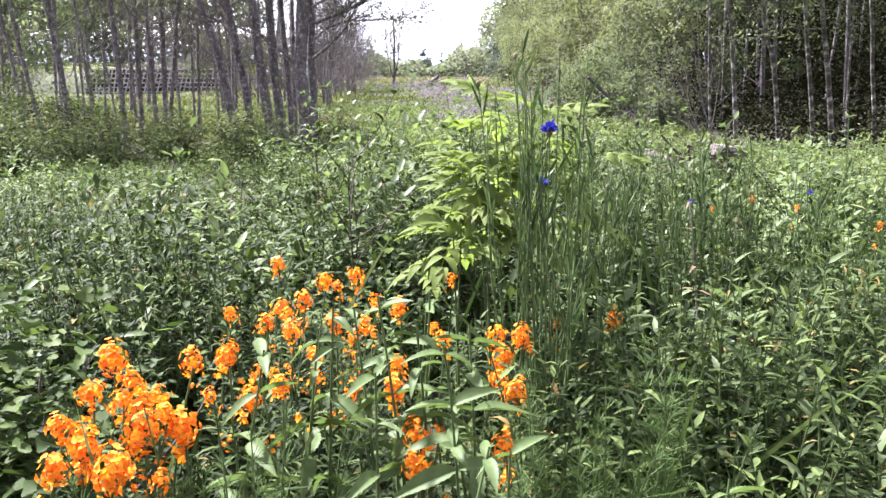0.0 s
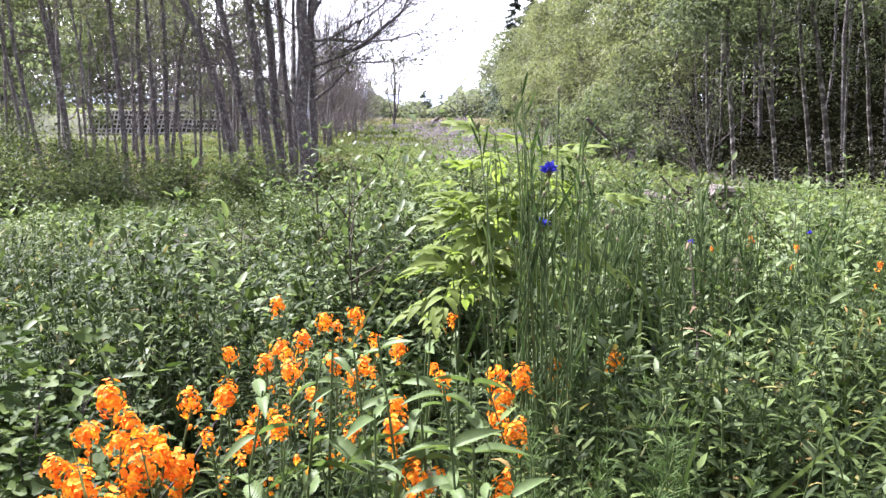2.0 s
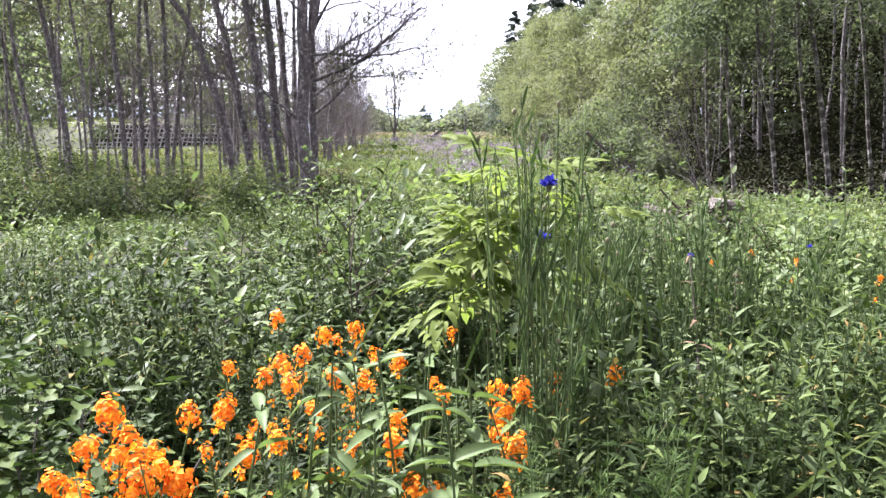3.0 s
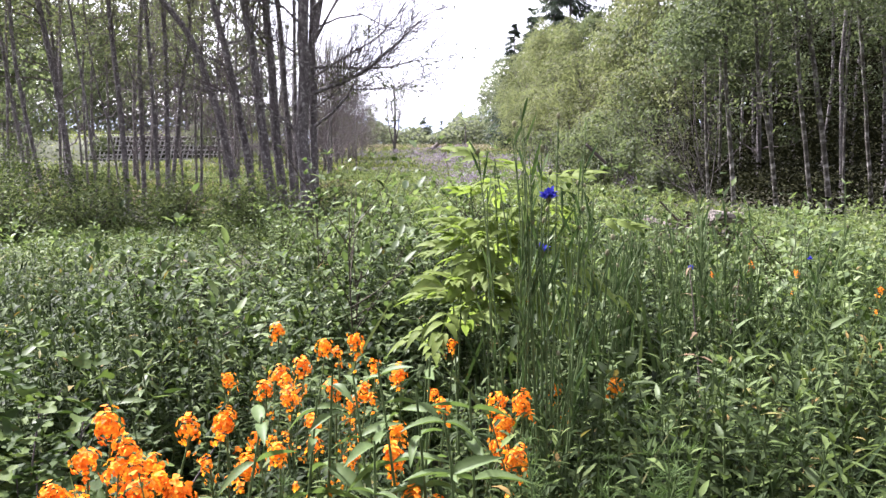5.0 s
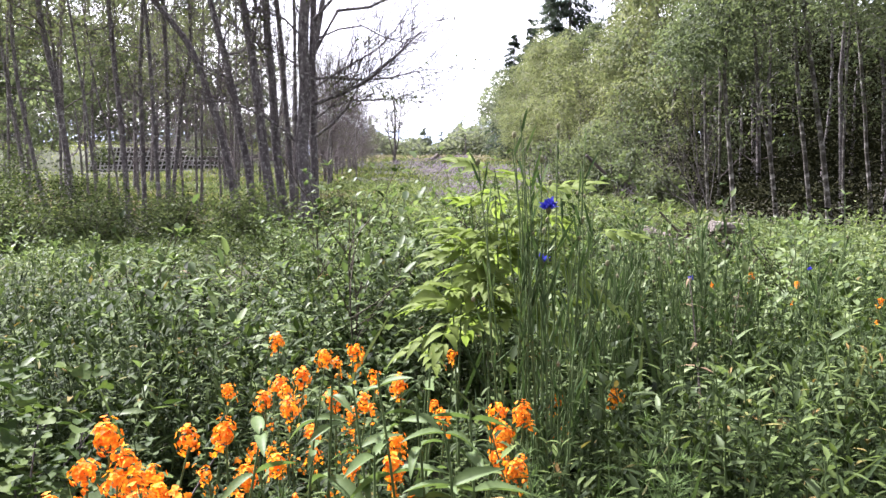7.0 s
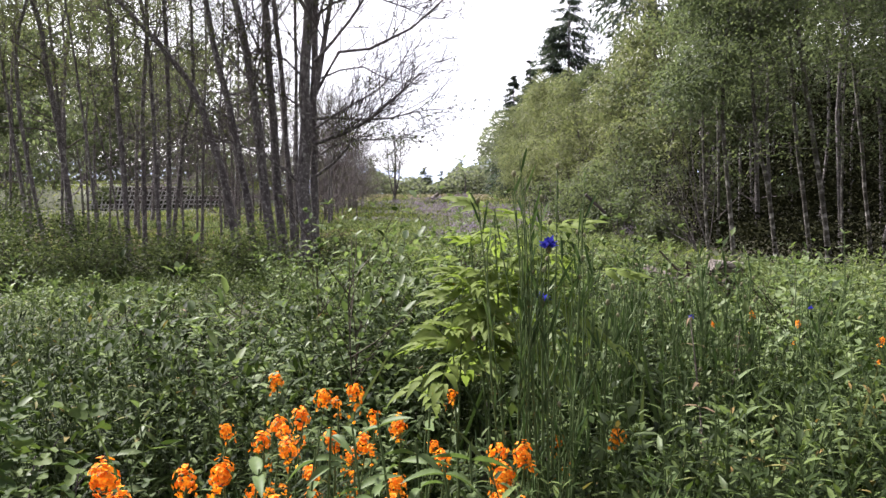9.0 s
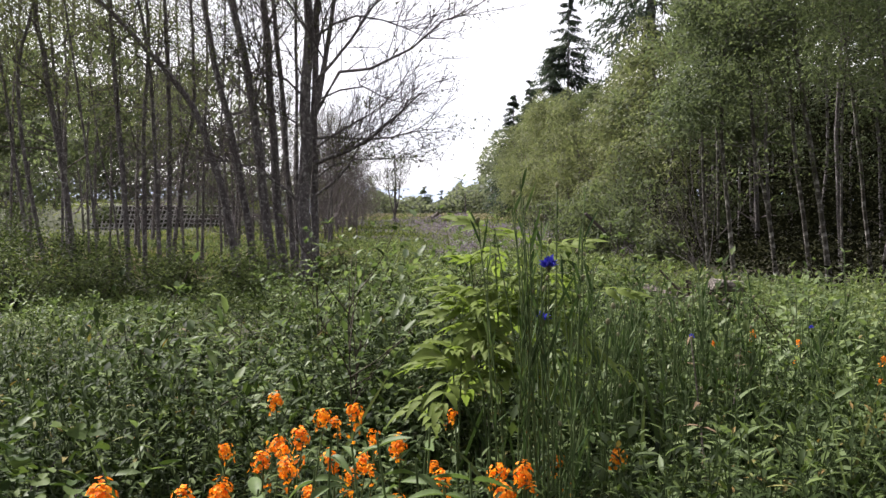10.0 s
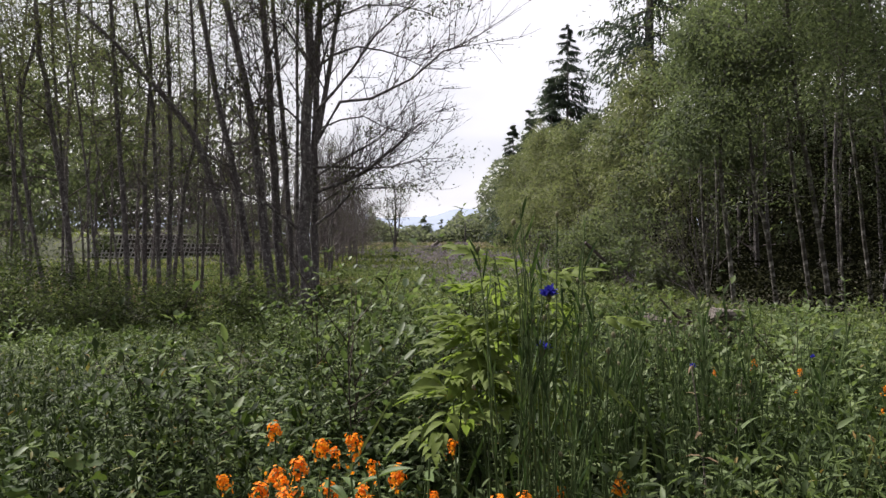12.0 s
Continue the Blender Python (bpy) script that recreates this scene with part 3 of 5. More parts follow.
def woods():
    rng = np.random.default_rng(5)
    away = (0, -60, 0)

    def kind(h, r, limbs, ln, frm, up, twigs, count, size, bark, mat, label, spread, sway=0.35, pull=None, rise=0.25, full=True):
        p = [(0, 0, 0)] + [(rng.normal(0, sway * s), rng.normal(0, sway * s), h * s) for s in (0.3, 0.6, 1.0)]
        return make_tree(rng, p, r, r * 0.25, limbs, ln, frm, up, twigs, count, size, bark, mat, "tree", label, "tree", away, "", 7, spread, rise, None, pull, 0, 3, False, full), h + 0.5

    leafy_kinds = [kind(8.5, 0.065, 24, 2.0, 0.12, (-15, 45), 6, 5000, 0.115, M_BARK, L_ALDER, "leafy alder with grey bark at the wood's edge", 0.24) for _ in range(3)]
    inner_kinds = [kind(11.0, 0.055, 16, 2.5, 0.38, (0, 50), 3, 2600, 0.15, M_BARK, L_ALDER, "alder with a broad leafy crown deep in the wood", 0.26) for _ in range(2)]
    willow_kinds = [kind(6.0, 0.06, 30, 1.9, 0.06, (5, 70), 3, 6500, 0.11, M_BARK, L_WILLOW, "bushy light green willow at the edge of the clearing", 0.30) for _ in range(2)]
    bare_kinds = [kind(6.5, 0.055, 30, 2.3, 0.10, (0, 60), 12, 420, 0.06, M_BARK, L_SPRING, "thin grey alder with almost bare twigs", 0.15, full=False) for _ in range(2)]
    far_kinds = [kind(6.5, 0.10, 16, 2.2, 0.06, (0, 60), 2, 1300, 0.28, M_BARK, L_HAZED_LEAF, "leafy tree at the far end of the clearing, coloured pale for haze", 0.35) for _ in range(2)]
    # pale trunks at the edge of the wood, each placed to fit the camera's view
    edge = [
        (13.0, 338, k_((326, 16), (319, 91), (322, 180), (328, 235)), 0.075), (13.5, 308, k_((298, 44), (297, 130), (302, 190)), 0.05),
        (13.2, 387, k_((373, 16), (355, 70), (350, 200)), 0.075), (13.6, 427, k_((406, 54), (395, 160), (392, 280)), 0.075),
        (12.8, 448, k_((424, 68), (406, 162), (395, 279)), 0.085), (13.4, 462, k_((457, 68), (460, 180), (470, 280)), 0.04),
        (14.5, 495, k_((480, 60), (465, 160), (446, 279)), 0.07), (14.0, 525, k_((515, 80), (505, 180), (490, 279)), 0.07),
        (18.0, 318, k_((316, 60), (310, 160), (304, 230)), 0.07),
    ]
    for dd, k0, marks, a in edge:
        low_one = k0 < 350
        make_tree(rng, stem_path(dd, k0 / 1000, marks, 0.3 if low_one else 1.3), a * 0.47, a * 0.24, 18, 1.1 if low_one else 1.9, 0.36, (-15, 40), 7, 7500 if low_one else 6500 if k0 < 420 else 9500, 0.054, M_PALE, L_ALDER, "alder_tree",
                  "pale-barked alder at the dark edge of the wood", "tree", foot(k0 / 1000, dd), "alders at the edge of the wood", 8, 0.17 if low_one else 0.24, 0.15, None, (-0.1, -0.45, 0), 0, split=True, full=low_one)
    side = [(6.6 + rng.uniform(-0.5, 1.0), y + rng.uniform(-0.7, 0.7), 0.9) for y in np.arange(20, 60, 2.4)]
    deep = [(x + rng.uniform(-1.2, 1.2), y + rng.uniform(-1.2, 1.2), 1.0) for x in (8.8, 12, 16, 21) for y in np.arange(13, 46, 5.0)]
    copied_rows(leafy_kinds, side, rng)
    copied_rows(inner_kinds, deep, rng)
    # extra alders, partly out of view, added to cast shade into the wood
    copied_rows(inner_kinds, [(7.6, 16.5, 0.9), (9.2, 17.0, 1.0), (7.4, 19.5, 0.85), (10.4, 14.6, 1.0), (8.9, 13.6, 0.9)], np.random.default_rng(59))
    fringe = [(5.2 + rng.uniform(-0.4, 0.6) + max(0, 24 - y) * 0.12, y + rng.uniform(-0.8, 0.8), 0.9) for y in np.arange(21, 62, 2.6)]
    copied_rows(willow_kinds, fringe, rng)
    grey = [(-4.2 - rng.uniform(0, 2.0), y + rng.uniform(-0.8, 0.8), 0.9) for y in np.arange(22, 62, 1.0)]
    grey += [((-0.15 + rng.uniform(0, 0.06)) * y, y, 0.9) for y in np.arange(26, 60, 2.0)]
    grey += [(-8 - rng.uniform(0, 9), y + rng.uniform(-1, 1), 1.0) for y in np.arange(20, 40, 3.2)]
    copied_rows(bare_kinds, grey, rng)
    behind = [(-9 - rng.uniform(0, 16), y, 0.82) for y in np.arange(22, 46, 4.2)]
    behind += [((-0.43 - 0.05 * (i % 3)) * y, y, 0.95) for i, y in enumerate((18.0, 23.0, 29.0))]
    copied_rows(leafy_kinds, behind, rng)
    wall = [(x + rng.uniform(-1, 1), 60 + rng.uniform(-3, 9) + 0.2 * x, 1.2) for x in np.arange(-50, -11, 1.7)]
    far = [(5.2 + rng.uniform(0, 3), y, 0.8) for y in np.arange(62, 96, 3.0)]
    far += [(x + rng.uniform(-1, 1), 52 + rng.uniform(-6, 10), 1.2) for x in np.arange(26, 60, 3.0)]
    copied_rows(far_kinds, wall + far, rng)
    for ob, _ in leafy_kinds + inner_kinds + willow_kinds + bare_kinds + far_kinds:
        drop_thing(ob)
    # brush below the trees; its near-black leaf colour stands in for deep shade
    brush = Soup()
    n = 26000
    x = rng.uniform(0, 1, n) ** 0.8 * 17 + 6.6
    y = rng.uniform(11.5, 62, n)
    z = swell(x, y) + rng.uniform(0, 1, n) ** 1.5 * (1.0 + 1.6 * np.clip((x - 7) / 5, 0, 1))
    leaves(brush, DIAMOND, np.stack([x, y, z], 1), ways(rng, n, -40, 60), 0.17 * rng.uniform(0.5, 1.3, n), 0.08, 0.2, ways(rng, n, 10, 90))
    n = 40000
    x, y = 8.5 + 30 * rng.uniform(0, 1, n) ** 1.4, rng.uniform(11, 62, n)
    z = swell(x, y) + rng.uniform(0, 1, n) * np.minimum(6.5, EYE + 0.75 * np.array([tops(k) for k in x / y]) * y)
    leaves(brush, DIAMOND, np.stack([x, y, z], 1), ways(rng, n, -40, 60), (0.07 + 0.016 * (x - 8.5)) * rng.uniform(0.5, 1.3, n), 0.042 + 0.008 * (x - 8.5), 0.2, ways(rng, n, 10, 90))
    # high leaves added behind to close the gaps of sky between the trees
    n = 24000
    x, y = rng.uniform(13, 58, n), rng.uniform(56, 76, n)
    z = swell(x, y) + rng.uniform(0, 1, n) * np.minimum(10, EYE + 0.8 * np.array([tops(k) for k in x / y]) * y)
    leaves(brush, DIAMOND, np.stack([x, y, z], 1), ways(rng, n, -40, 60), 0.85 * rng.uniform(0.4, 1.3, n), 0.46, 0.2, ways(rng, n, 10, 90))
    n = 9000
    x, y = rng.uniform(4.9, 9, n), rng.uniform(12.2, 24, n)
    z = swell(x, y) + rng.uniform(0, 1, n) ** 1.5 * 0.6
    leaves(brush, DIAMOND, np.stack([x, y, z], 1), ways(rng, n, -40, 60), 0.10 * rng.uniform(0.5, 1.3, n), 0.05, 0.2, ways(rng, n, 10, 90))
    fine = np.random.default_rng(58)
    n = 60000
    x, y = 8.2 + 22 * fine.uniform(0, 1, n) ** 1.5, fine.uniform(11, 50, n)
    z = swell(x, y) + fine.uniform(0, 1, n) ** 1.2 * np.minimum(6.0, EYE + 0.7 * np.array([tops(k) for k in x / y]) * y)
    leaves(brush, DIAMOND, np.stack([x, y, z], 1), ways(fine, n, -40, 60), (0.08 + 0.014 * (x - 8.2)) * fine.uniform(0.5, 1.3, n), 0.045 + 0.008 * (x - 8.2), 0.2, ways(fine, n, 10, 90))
    stuff("wood_undergrowth", brush, L_SHADE_TINT, "tangled brush inside the wood, coloured near-black for its shade", "undergrowth")
    # the woods that close the view all round the far end, haze in their colour
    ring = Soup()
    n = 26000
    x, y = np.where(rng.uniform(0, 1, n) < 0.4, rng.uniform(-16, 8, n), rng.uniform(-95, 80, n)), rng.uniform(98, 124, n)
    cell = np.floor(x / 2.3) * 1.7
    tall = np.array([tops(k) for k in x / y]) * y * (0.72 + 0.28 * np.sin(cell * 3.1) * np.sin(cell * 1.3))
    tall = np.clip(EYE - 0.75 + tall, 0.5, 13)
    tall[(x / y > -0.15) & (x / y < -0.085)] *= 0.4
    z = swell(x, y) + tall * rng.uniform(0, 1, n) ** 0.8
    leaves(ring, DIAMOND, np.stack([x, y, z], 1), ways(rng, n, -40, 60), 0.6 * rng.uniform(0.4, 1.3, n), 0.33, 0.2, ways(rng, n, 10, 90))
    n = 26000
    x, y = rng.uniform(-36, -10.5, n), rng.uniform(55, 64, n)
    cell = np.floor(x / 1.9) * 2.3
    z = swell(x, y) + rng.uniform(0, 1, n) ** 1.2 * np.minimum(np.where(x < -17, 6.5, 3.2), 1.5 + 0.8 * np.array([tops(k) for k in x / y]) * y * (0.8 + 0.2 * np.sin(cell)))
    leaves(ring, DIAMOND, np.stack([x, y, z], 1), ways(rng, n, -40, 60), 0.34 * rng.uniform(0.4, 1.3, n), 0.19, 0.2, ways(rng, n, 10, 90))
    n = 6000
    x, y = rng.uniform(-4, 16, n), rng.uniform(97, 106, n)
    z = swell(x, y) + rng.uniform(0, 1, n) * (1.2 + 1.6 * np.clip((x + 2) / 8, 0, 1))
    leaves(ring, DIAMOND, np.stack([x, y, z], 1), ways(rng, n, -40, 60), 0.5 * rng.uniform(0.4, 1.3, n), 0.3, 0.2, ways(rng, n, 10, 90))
    stuff("far_woods", ring, L_HAZED_LEAF, "leafy woods closing the far end of the clearing, coloured pale for haze", "woods")
    # the lone tree in the clearing
    p = [(0, 0, 0), (0.05, 0, 1.5), (0.1, 0, 3.0), (0.0, 0, 4.6)]
    make_tree(rng, p, 0.10, 0.03, 20, 2.9, 0.3, (5, 65), 8, 1500, 0.13, M_BARK, L_SPRING, "tree", "lone thin tree with sparse young leaves in the clearing", "tree",
              (-3.25, 58, float(swell(np.array(-3.2), np.array(58.0)))), "", 7, 0.2, 0.3, [([(0.02, 0, 0.3), (0.35, 0, 1.8), (0.45, 0, 4.2)], 0.06), ([(0, 0, 0.4), (-0.35, 0, 1.8), (-0.5, 0, 3.9)], 0.05)], None, 0)


woods()


def conifer(rng, place, h, r, foliage_from, reach, label, thick=11, needles=None):
    """A fir: straight trunk and drooping boughs with flat sprays of needles."""
    root = thing("fir_tree", label, "tree", place)
    wood, bough, green = Soup(), Soup(), Soup()
    zz = np.linspace(0, 1, 8)
    tubes(wood, np.stack([0 * zz, 0 * zz, zz * h], 1)[None], (r * (1 - 0.95 * zz))[None], 8)
    n = int(h * thick)
    s = rng.uniform(foliage_from, 0.99, n)
    ln = reach * np.clip((1 - s) / (1 - foliage_from), 0.03, 1) ** 0.75 * rng.uniform(0.65, 1.12, n)
    p0 = np.stack([0 * s, 0 * s, s * h], 1)
    lp = arcs(rng, p0, ways(rng, n, -20, 10), ln, 5, -0.20, 0.05)
    tubes(bough, lp, (0.02 + 0.01 * ln)[:, None] * np.linspace(1, 0.3, 5)[None], 3)
    m = 100
    pts = np.concatenate([on_path(lp[i], rng.uniform(0.12, 1, m)) for i in range(n)])
    base = np.repeat(unit(lp[:, -1] - lp[:, 0]), m, 0)
    w = unit(base + 0.9 * ways(rng, n * m, -50, 15))
    pts = pts + rng.normal(0, 1, pts.shape) * np.array((0.12, 0.12, 0.04)) * np.repeat(ln, m)[:, None]
    sz = np.repeat(ln, m) * 0.06 + 0.18
    leaves(green, DIAMOND, pts, w, sz * rng.uniform(0.6, 1.2, n * m), sz * 0.30, 0.25, ways(rng, n * m, 30, 90))
    part("trunk", wood.mesh("trunk", M_BARK), root)
    part("branchwork", bough.mesh("branchwork", M_TWIG), root)["kind"] = "stuff"
    part("needle_foliage", green.mesh("needle_foliage", needles or L_DARK), root)["kind"] = "stuff"


rng_fir = np.random.default_rng(8)
conifer(rng_fir, (8.6, 60, 0.5), 15.6, 0.22, 0.12, 4.1, "tall dark fir rising behind the leafy trees")
conifer(rng_fir, (7.75, 62, 0.5), 12.4, 0.2, 0.12, 3.3, "dark fir behind the leafy trees")
conifer(rng_fir, (5.5, 68, 0.6), 9.8, 0.16, 0.1, 2.5, "small dark fir behind the willows")
conifer(rng_fir, (10.7, 45, 0.5), 27.0, 0.36, 0.30, 3.7, "tall fir with a bare lower trunk and heavy boughs", 3.3)
conifer(np.random.default_rng(9), (6.6, 66, 0.6), 10.6, 0.16, 0.1, 2.9, "dark fir behind the leafy trees")
conifer(rng_fir, (-2.2, 105, 0.7), 3.7, 0.12, 0.02, 2.1, "small fir at the far end of the clearing, coloured pale for haze", 13, L_HAZED_NEEDLE)
conifer(rng_fir, (-0.2, 108, 0.7), 3.2, 0.1, 0.02, 1.7, "small fir at the far end of the clearing, coloured pale for haze", 13, L_HAZED_NEEDLE)


# ======== far left: crib wall and road rail on its bank ========
def crib_wall():
    m = rough_stuff("pale_concrete", [(0.3, (0.32, 0.31, 0.295)), (0.7, (0.52, 0.50, 0.48))], 4.0, relief=0.3)
    root = thing("retaining_wall", "open crib retaining wall of pale concrete bars below a road bank", "wall", (0, 0, 0))
    rng = np.random.default_rng(3)

    def bar(sx, sy, sz):
        bm = bmesh.new()
        bmesh.ops.create_cube(bm, size=1.0, matrix=Matrix.Diagonal((sx, sy, sz, 1)))
        bmesh.ops.bevel(bm, geom=bm.edges[:], offset=0.015, segments=1, affect="EDGES")
        me = bpy.data.meshes.new("bar")
        bm.to_mesh(me)
        bm.free()
        me.materials.append(m)
        return me

    a, b, rows = np.array((-18.4, 45.0)), np.array((-11.2, 47.0)), 6
    way = (b - a) / np.linalg.norm(b - a)
    yaw = math.degrees(math.atan2(way[1], way[0]))
    long, cols = np.linalg.norm(b - a), 34
    rail, post = bar(long / 6, 0.08, 0.07), bar(0.07, 0.10, 1.35)
    for r in range(rows):
        for i in range(6):
            c = a + way * long * (i + 0.5) / 6
            part("rail", rail, root, "", pose(c[0], c[1] + 0.07 * r, 0.25 + 0.23 * r + rng.normal(0, 0.01), 0, 0, yaw))
    for i in range(cols + 1):
        c = a + way * long * i / cols
        part("post", post, root, "", pose(c[0], c[1] + 0.12, 0.72, -16, 14 + rng.normal(0, 4), yaw))
    # a dark panel added behind the bars stands in for their shaded voids
    mid = (a + b) / 2
    fill = bar(long, 0.5, 1.3)
    fill.materials.clear()
    fill.materials.append(M_EARTH)
    part("earth_fill", fill, root, "dark backing panel standing in for the shaded voids between the bars", pose(mid[0], mid[1] + 0.55, 0.72, -14, 0, yaw))
    x, s = np.linspace(-44, -9, 40), np.linspace(0, 1, 6)
    xx, ss = np.meshgrid(x, s, indexing="ij")
    yy = 47.6 + (xx + 14) * 0.22 + ss * 5.0
    zz = np.clip(ss * 4, 0, 1) * (0.95 + 0.02 * (xx + 14)) * np.clip((-9 - xx) / 4, 0, 1) + ss * 0.7 * np.clip((-9 - xx) / 4, 0, 1) + 0.05 * np.sin(xx * 2.1) + 0.15
    i, j = np.meshgrid(np.arange(39), np.arange(5), indexing="ij")
    f = np.stack([i * 6 + j, (i + 1) * 6 + j, (i + 1) * 6 + j + 1, i * 6 + j + 1], -1).reshape(-1, 4)
    tagged(new("road_bank", Soup().add(np.stack([xx, yy, zz], -1), f).mesh("road_bank", M_BANK)), "grey-green grassy road bank above the retaining wall", "bank", "", "structure")
    white = rough_stuff("white_rail", [(0.3, (0.62, 0.62, 0.60)), (0.7, (0.80, 0.80, 0.78))], 3.0, roughness=0.5, relief=0.1)
    rail_root = thing("guard_rail", "white painted road guard rail on posts", "guard rail", (0, 0, 0))
    beam, leg = bar(4.0, 0.05, 0.08), bar(0.10, 0.10, 0.55)
    for me in (beam, leg):
        me.materials.clear()
        me.materials.append(white)
    for i in range(6):
        cx = -34 + 4.0 * i
        cy, cz = 51.5 + (cx + 14) * 0.22, 2.05 - 0.03 * (cx + 34) + 0.02 * (cx + 14)
        part("beam", beam, rail_root, "", pose(cx, cy, cz, 0, 1.0, 12.4))
        part("post", leg, rail_root, "", pose(cx - 1.5, cy - 0.1, cz - 0.3))


M_BANK = rough_stuff("bank_grass", [(0.3, (0.066, 0.074, 0.042)), (0.7, (0.125, 0.132, 0.080))], 2.0, relief=0.6, depth=0.05)
crib_wall()


# ======== undergrowth ========
def meadow(rng, n, area, keep=None):
    """n scattered places (x, y, z): area draws them, keep thins them."""
    x, y = area(rng, n)
    if keep is not None:
        q = keep(x, y) > rng.uniform(0, 1, len(x))
        x, y = x[q], y[q]
    return np.stack([x, y, swell(x, y)], 1)


def fan(lo, hi, half=0.68):
    """Places in a fan ahead, even over its area."""
    def draw(rng, n):
        y = np.sqrt(rng.uniform(lo * lo, hi * hi, n))
        return y * rng.uniform(-half, half, n), y
    return draw


def strip(x0, x1, y0, y1):
    return lambda rng, n: (rng.uniform(x0, x1, n), rng.uniform(y0, y1, n))


def low(y):
    """Plants stand lower further off in the clearing."""
    return 1 - 0.62 * np.clip((np.asarray(y) - 5.0) / 5.0, 0, 1)


def side_low(x, y):
    """They stand lower, too, towards the alders."""
    return 1 - 0.38 * np.clip((-np.asarray(x) / np.asarray(y) - 0.16) / 0.12, 0, 1) * np.clip((np.asarray(y) - 2.6) / 1.5, 0, 1)


def lumps(x, y, scale=1.0):
    """A slow uneven pattern from 0 to 1 for heights and gaps."""
    return 0.5 + 0.22 * np.sin(x * 2.3 * scale + 1.3 * np.sin(y * 1.7 * scale)) + 0.18 * np.sin(y * 3.1 * scale + 2 * np.sin(x * 1.1 * scale)) + 0.1 * np.sin(5.7 * x * scale + 4.3 * y * scale)


def herbs(rng, green, stalk, p, h, count, length, aspect, shape, up=(5, 50), droop=0.3, low=0.25, lean=0.12, stem_r=0.0022):
    """Upright leafy plants: stalks with leaves all the way up, smaller at the tip."""
    n = len(p)
    if not n:
        return
    h = np.broadcast_to(h, (n,))
    tilt = rng.normal(0, lean, (n, 2)) * h[:, None]
    s = np.linspace(0, 1, 4)
    path = p[:, None] + np.stack([tilt[:, :1] * s ** 2, tilt[:, 1:] * s ** 2, h[:, None] * s], -1)
    if stalk is not None:
        tubes(stalk, path, stem_r * np.linspace(1.3, 0.6, 4)[None] * np.ones((n, 1)), 3)
    t = low + (1 - low) * (np.arange(count)[None] + rng.uniform(0, 1, (n, count))) / count
    a = rng.uniform(0, 6.28, (n, 1)) + np.arange(count)[None] * 2.4 + rng.normal(0, 0.3, (n, count))
    e = np.radians(rng.uniform(*up, (n, count)) + 60 * (t - 0.7).clip(0))
    d = np.stack([np.cos(a) * np.cos(e), np.sin(a) * np.cos(e), np.sin(e)], -1)
    q = np.stack([p[:, :1] + tilt[:, :1] * t ** 2, p[:, 1:2] + tilt[:, 1:] * t ** 2, p[:, 2:] + h[:, None] * t], -1)
    ln = length * rng.uniform(0.65, 1.25, (n, count)) * (1.1 - 0.55 * t ** 3)
    leaves(green, shape, q.reshape(-1, 3), d.reshape(-1, 3), ln.ravel(), ln.ravel() * aspect, droop * rng.uniform(0.2, 1.8, n * count))


def blades(rng, soup, p, h, width, spread=0.5, bend=0.5, shape=None):
    n = len(p)
    d = unit(np.stack([rng.normal(0, spread, n), rng.normal(0, spread, n), np.ones(n)], 1))
    h = np.broadcast_to(h, (n,)) * rng.uniform(0.5, 1.2, n)
    leaves(soup, shape or BLADE, p, d, h, width * rng.uniform(0.7, 1.3, n), bend * rng.uniform(0, 1.2, n), ways(rng, n, -20, 20))


def mounds(rng, soup, spots, radius, height, count, size, aspect, shape):
    """Leafy clumps: leaves set on the outside of uneven domes, so that hollows stay dark between them."""
    for x, y, z in spots:
        r, h = radius * rng.uniform(0.6, 1.35), height * rng.uniform(0.65, 1.25) * float(low(y) * side_low(x, max(y, 0.5)) * (0.5 + 0.95 * lumps(x, y, 1.3 if y < 4.4 else 0.9)))
        c = int(count * r / radius)
        d = ways(rng, c, -5, 88)
        lump = 1 + 0.25 * np.sin(d[:, 0] * 7 + x * 9) * np.sin(d[:, 1] * 6 + y * 5)
        q = d * lump[:, None] * rng.uniform(0.55, 1.05, (c, 1)) ** 0.6 * np.array((r, r, h)) + np.array((x, y, z))
        w = unit(d * np.array((1, 1, 0.3)) + 0.6 * ways(rng, c, -10, 60))
        ln = size * rng.uniform(0.55, 1.3, c)
        leaves(soup, shape, q, w, ln, ln * aspect, 0.25 * rng.uniform(0, 2, c))


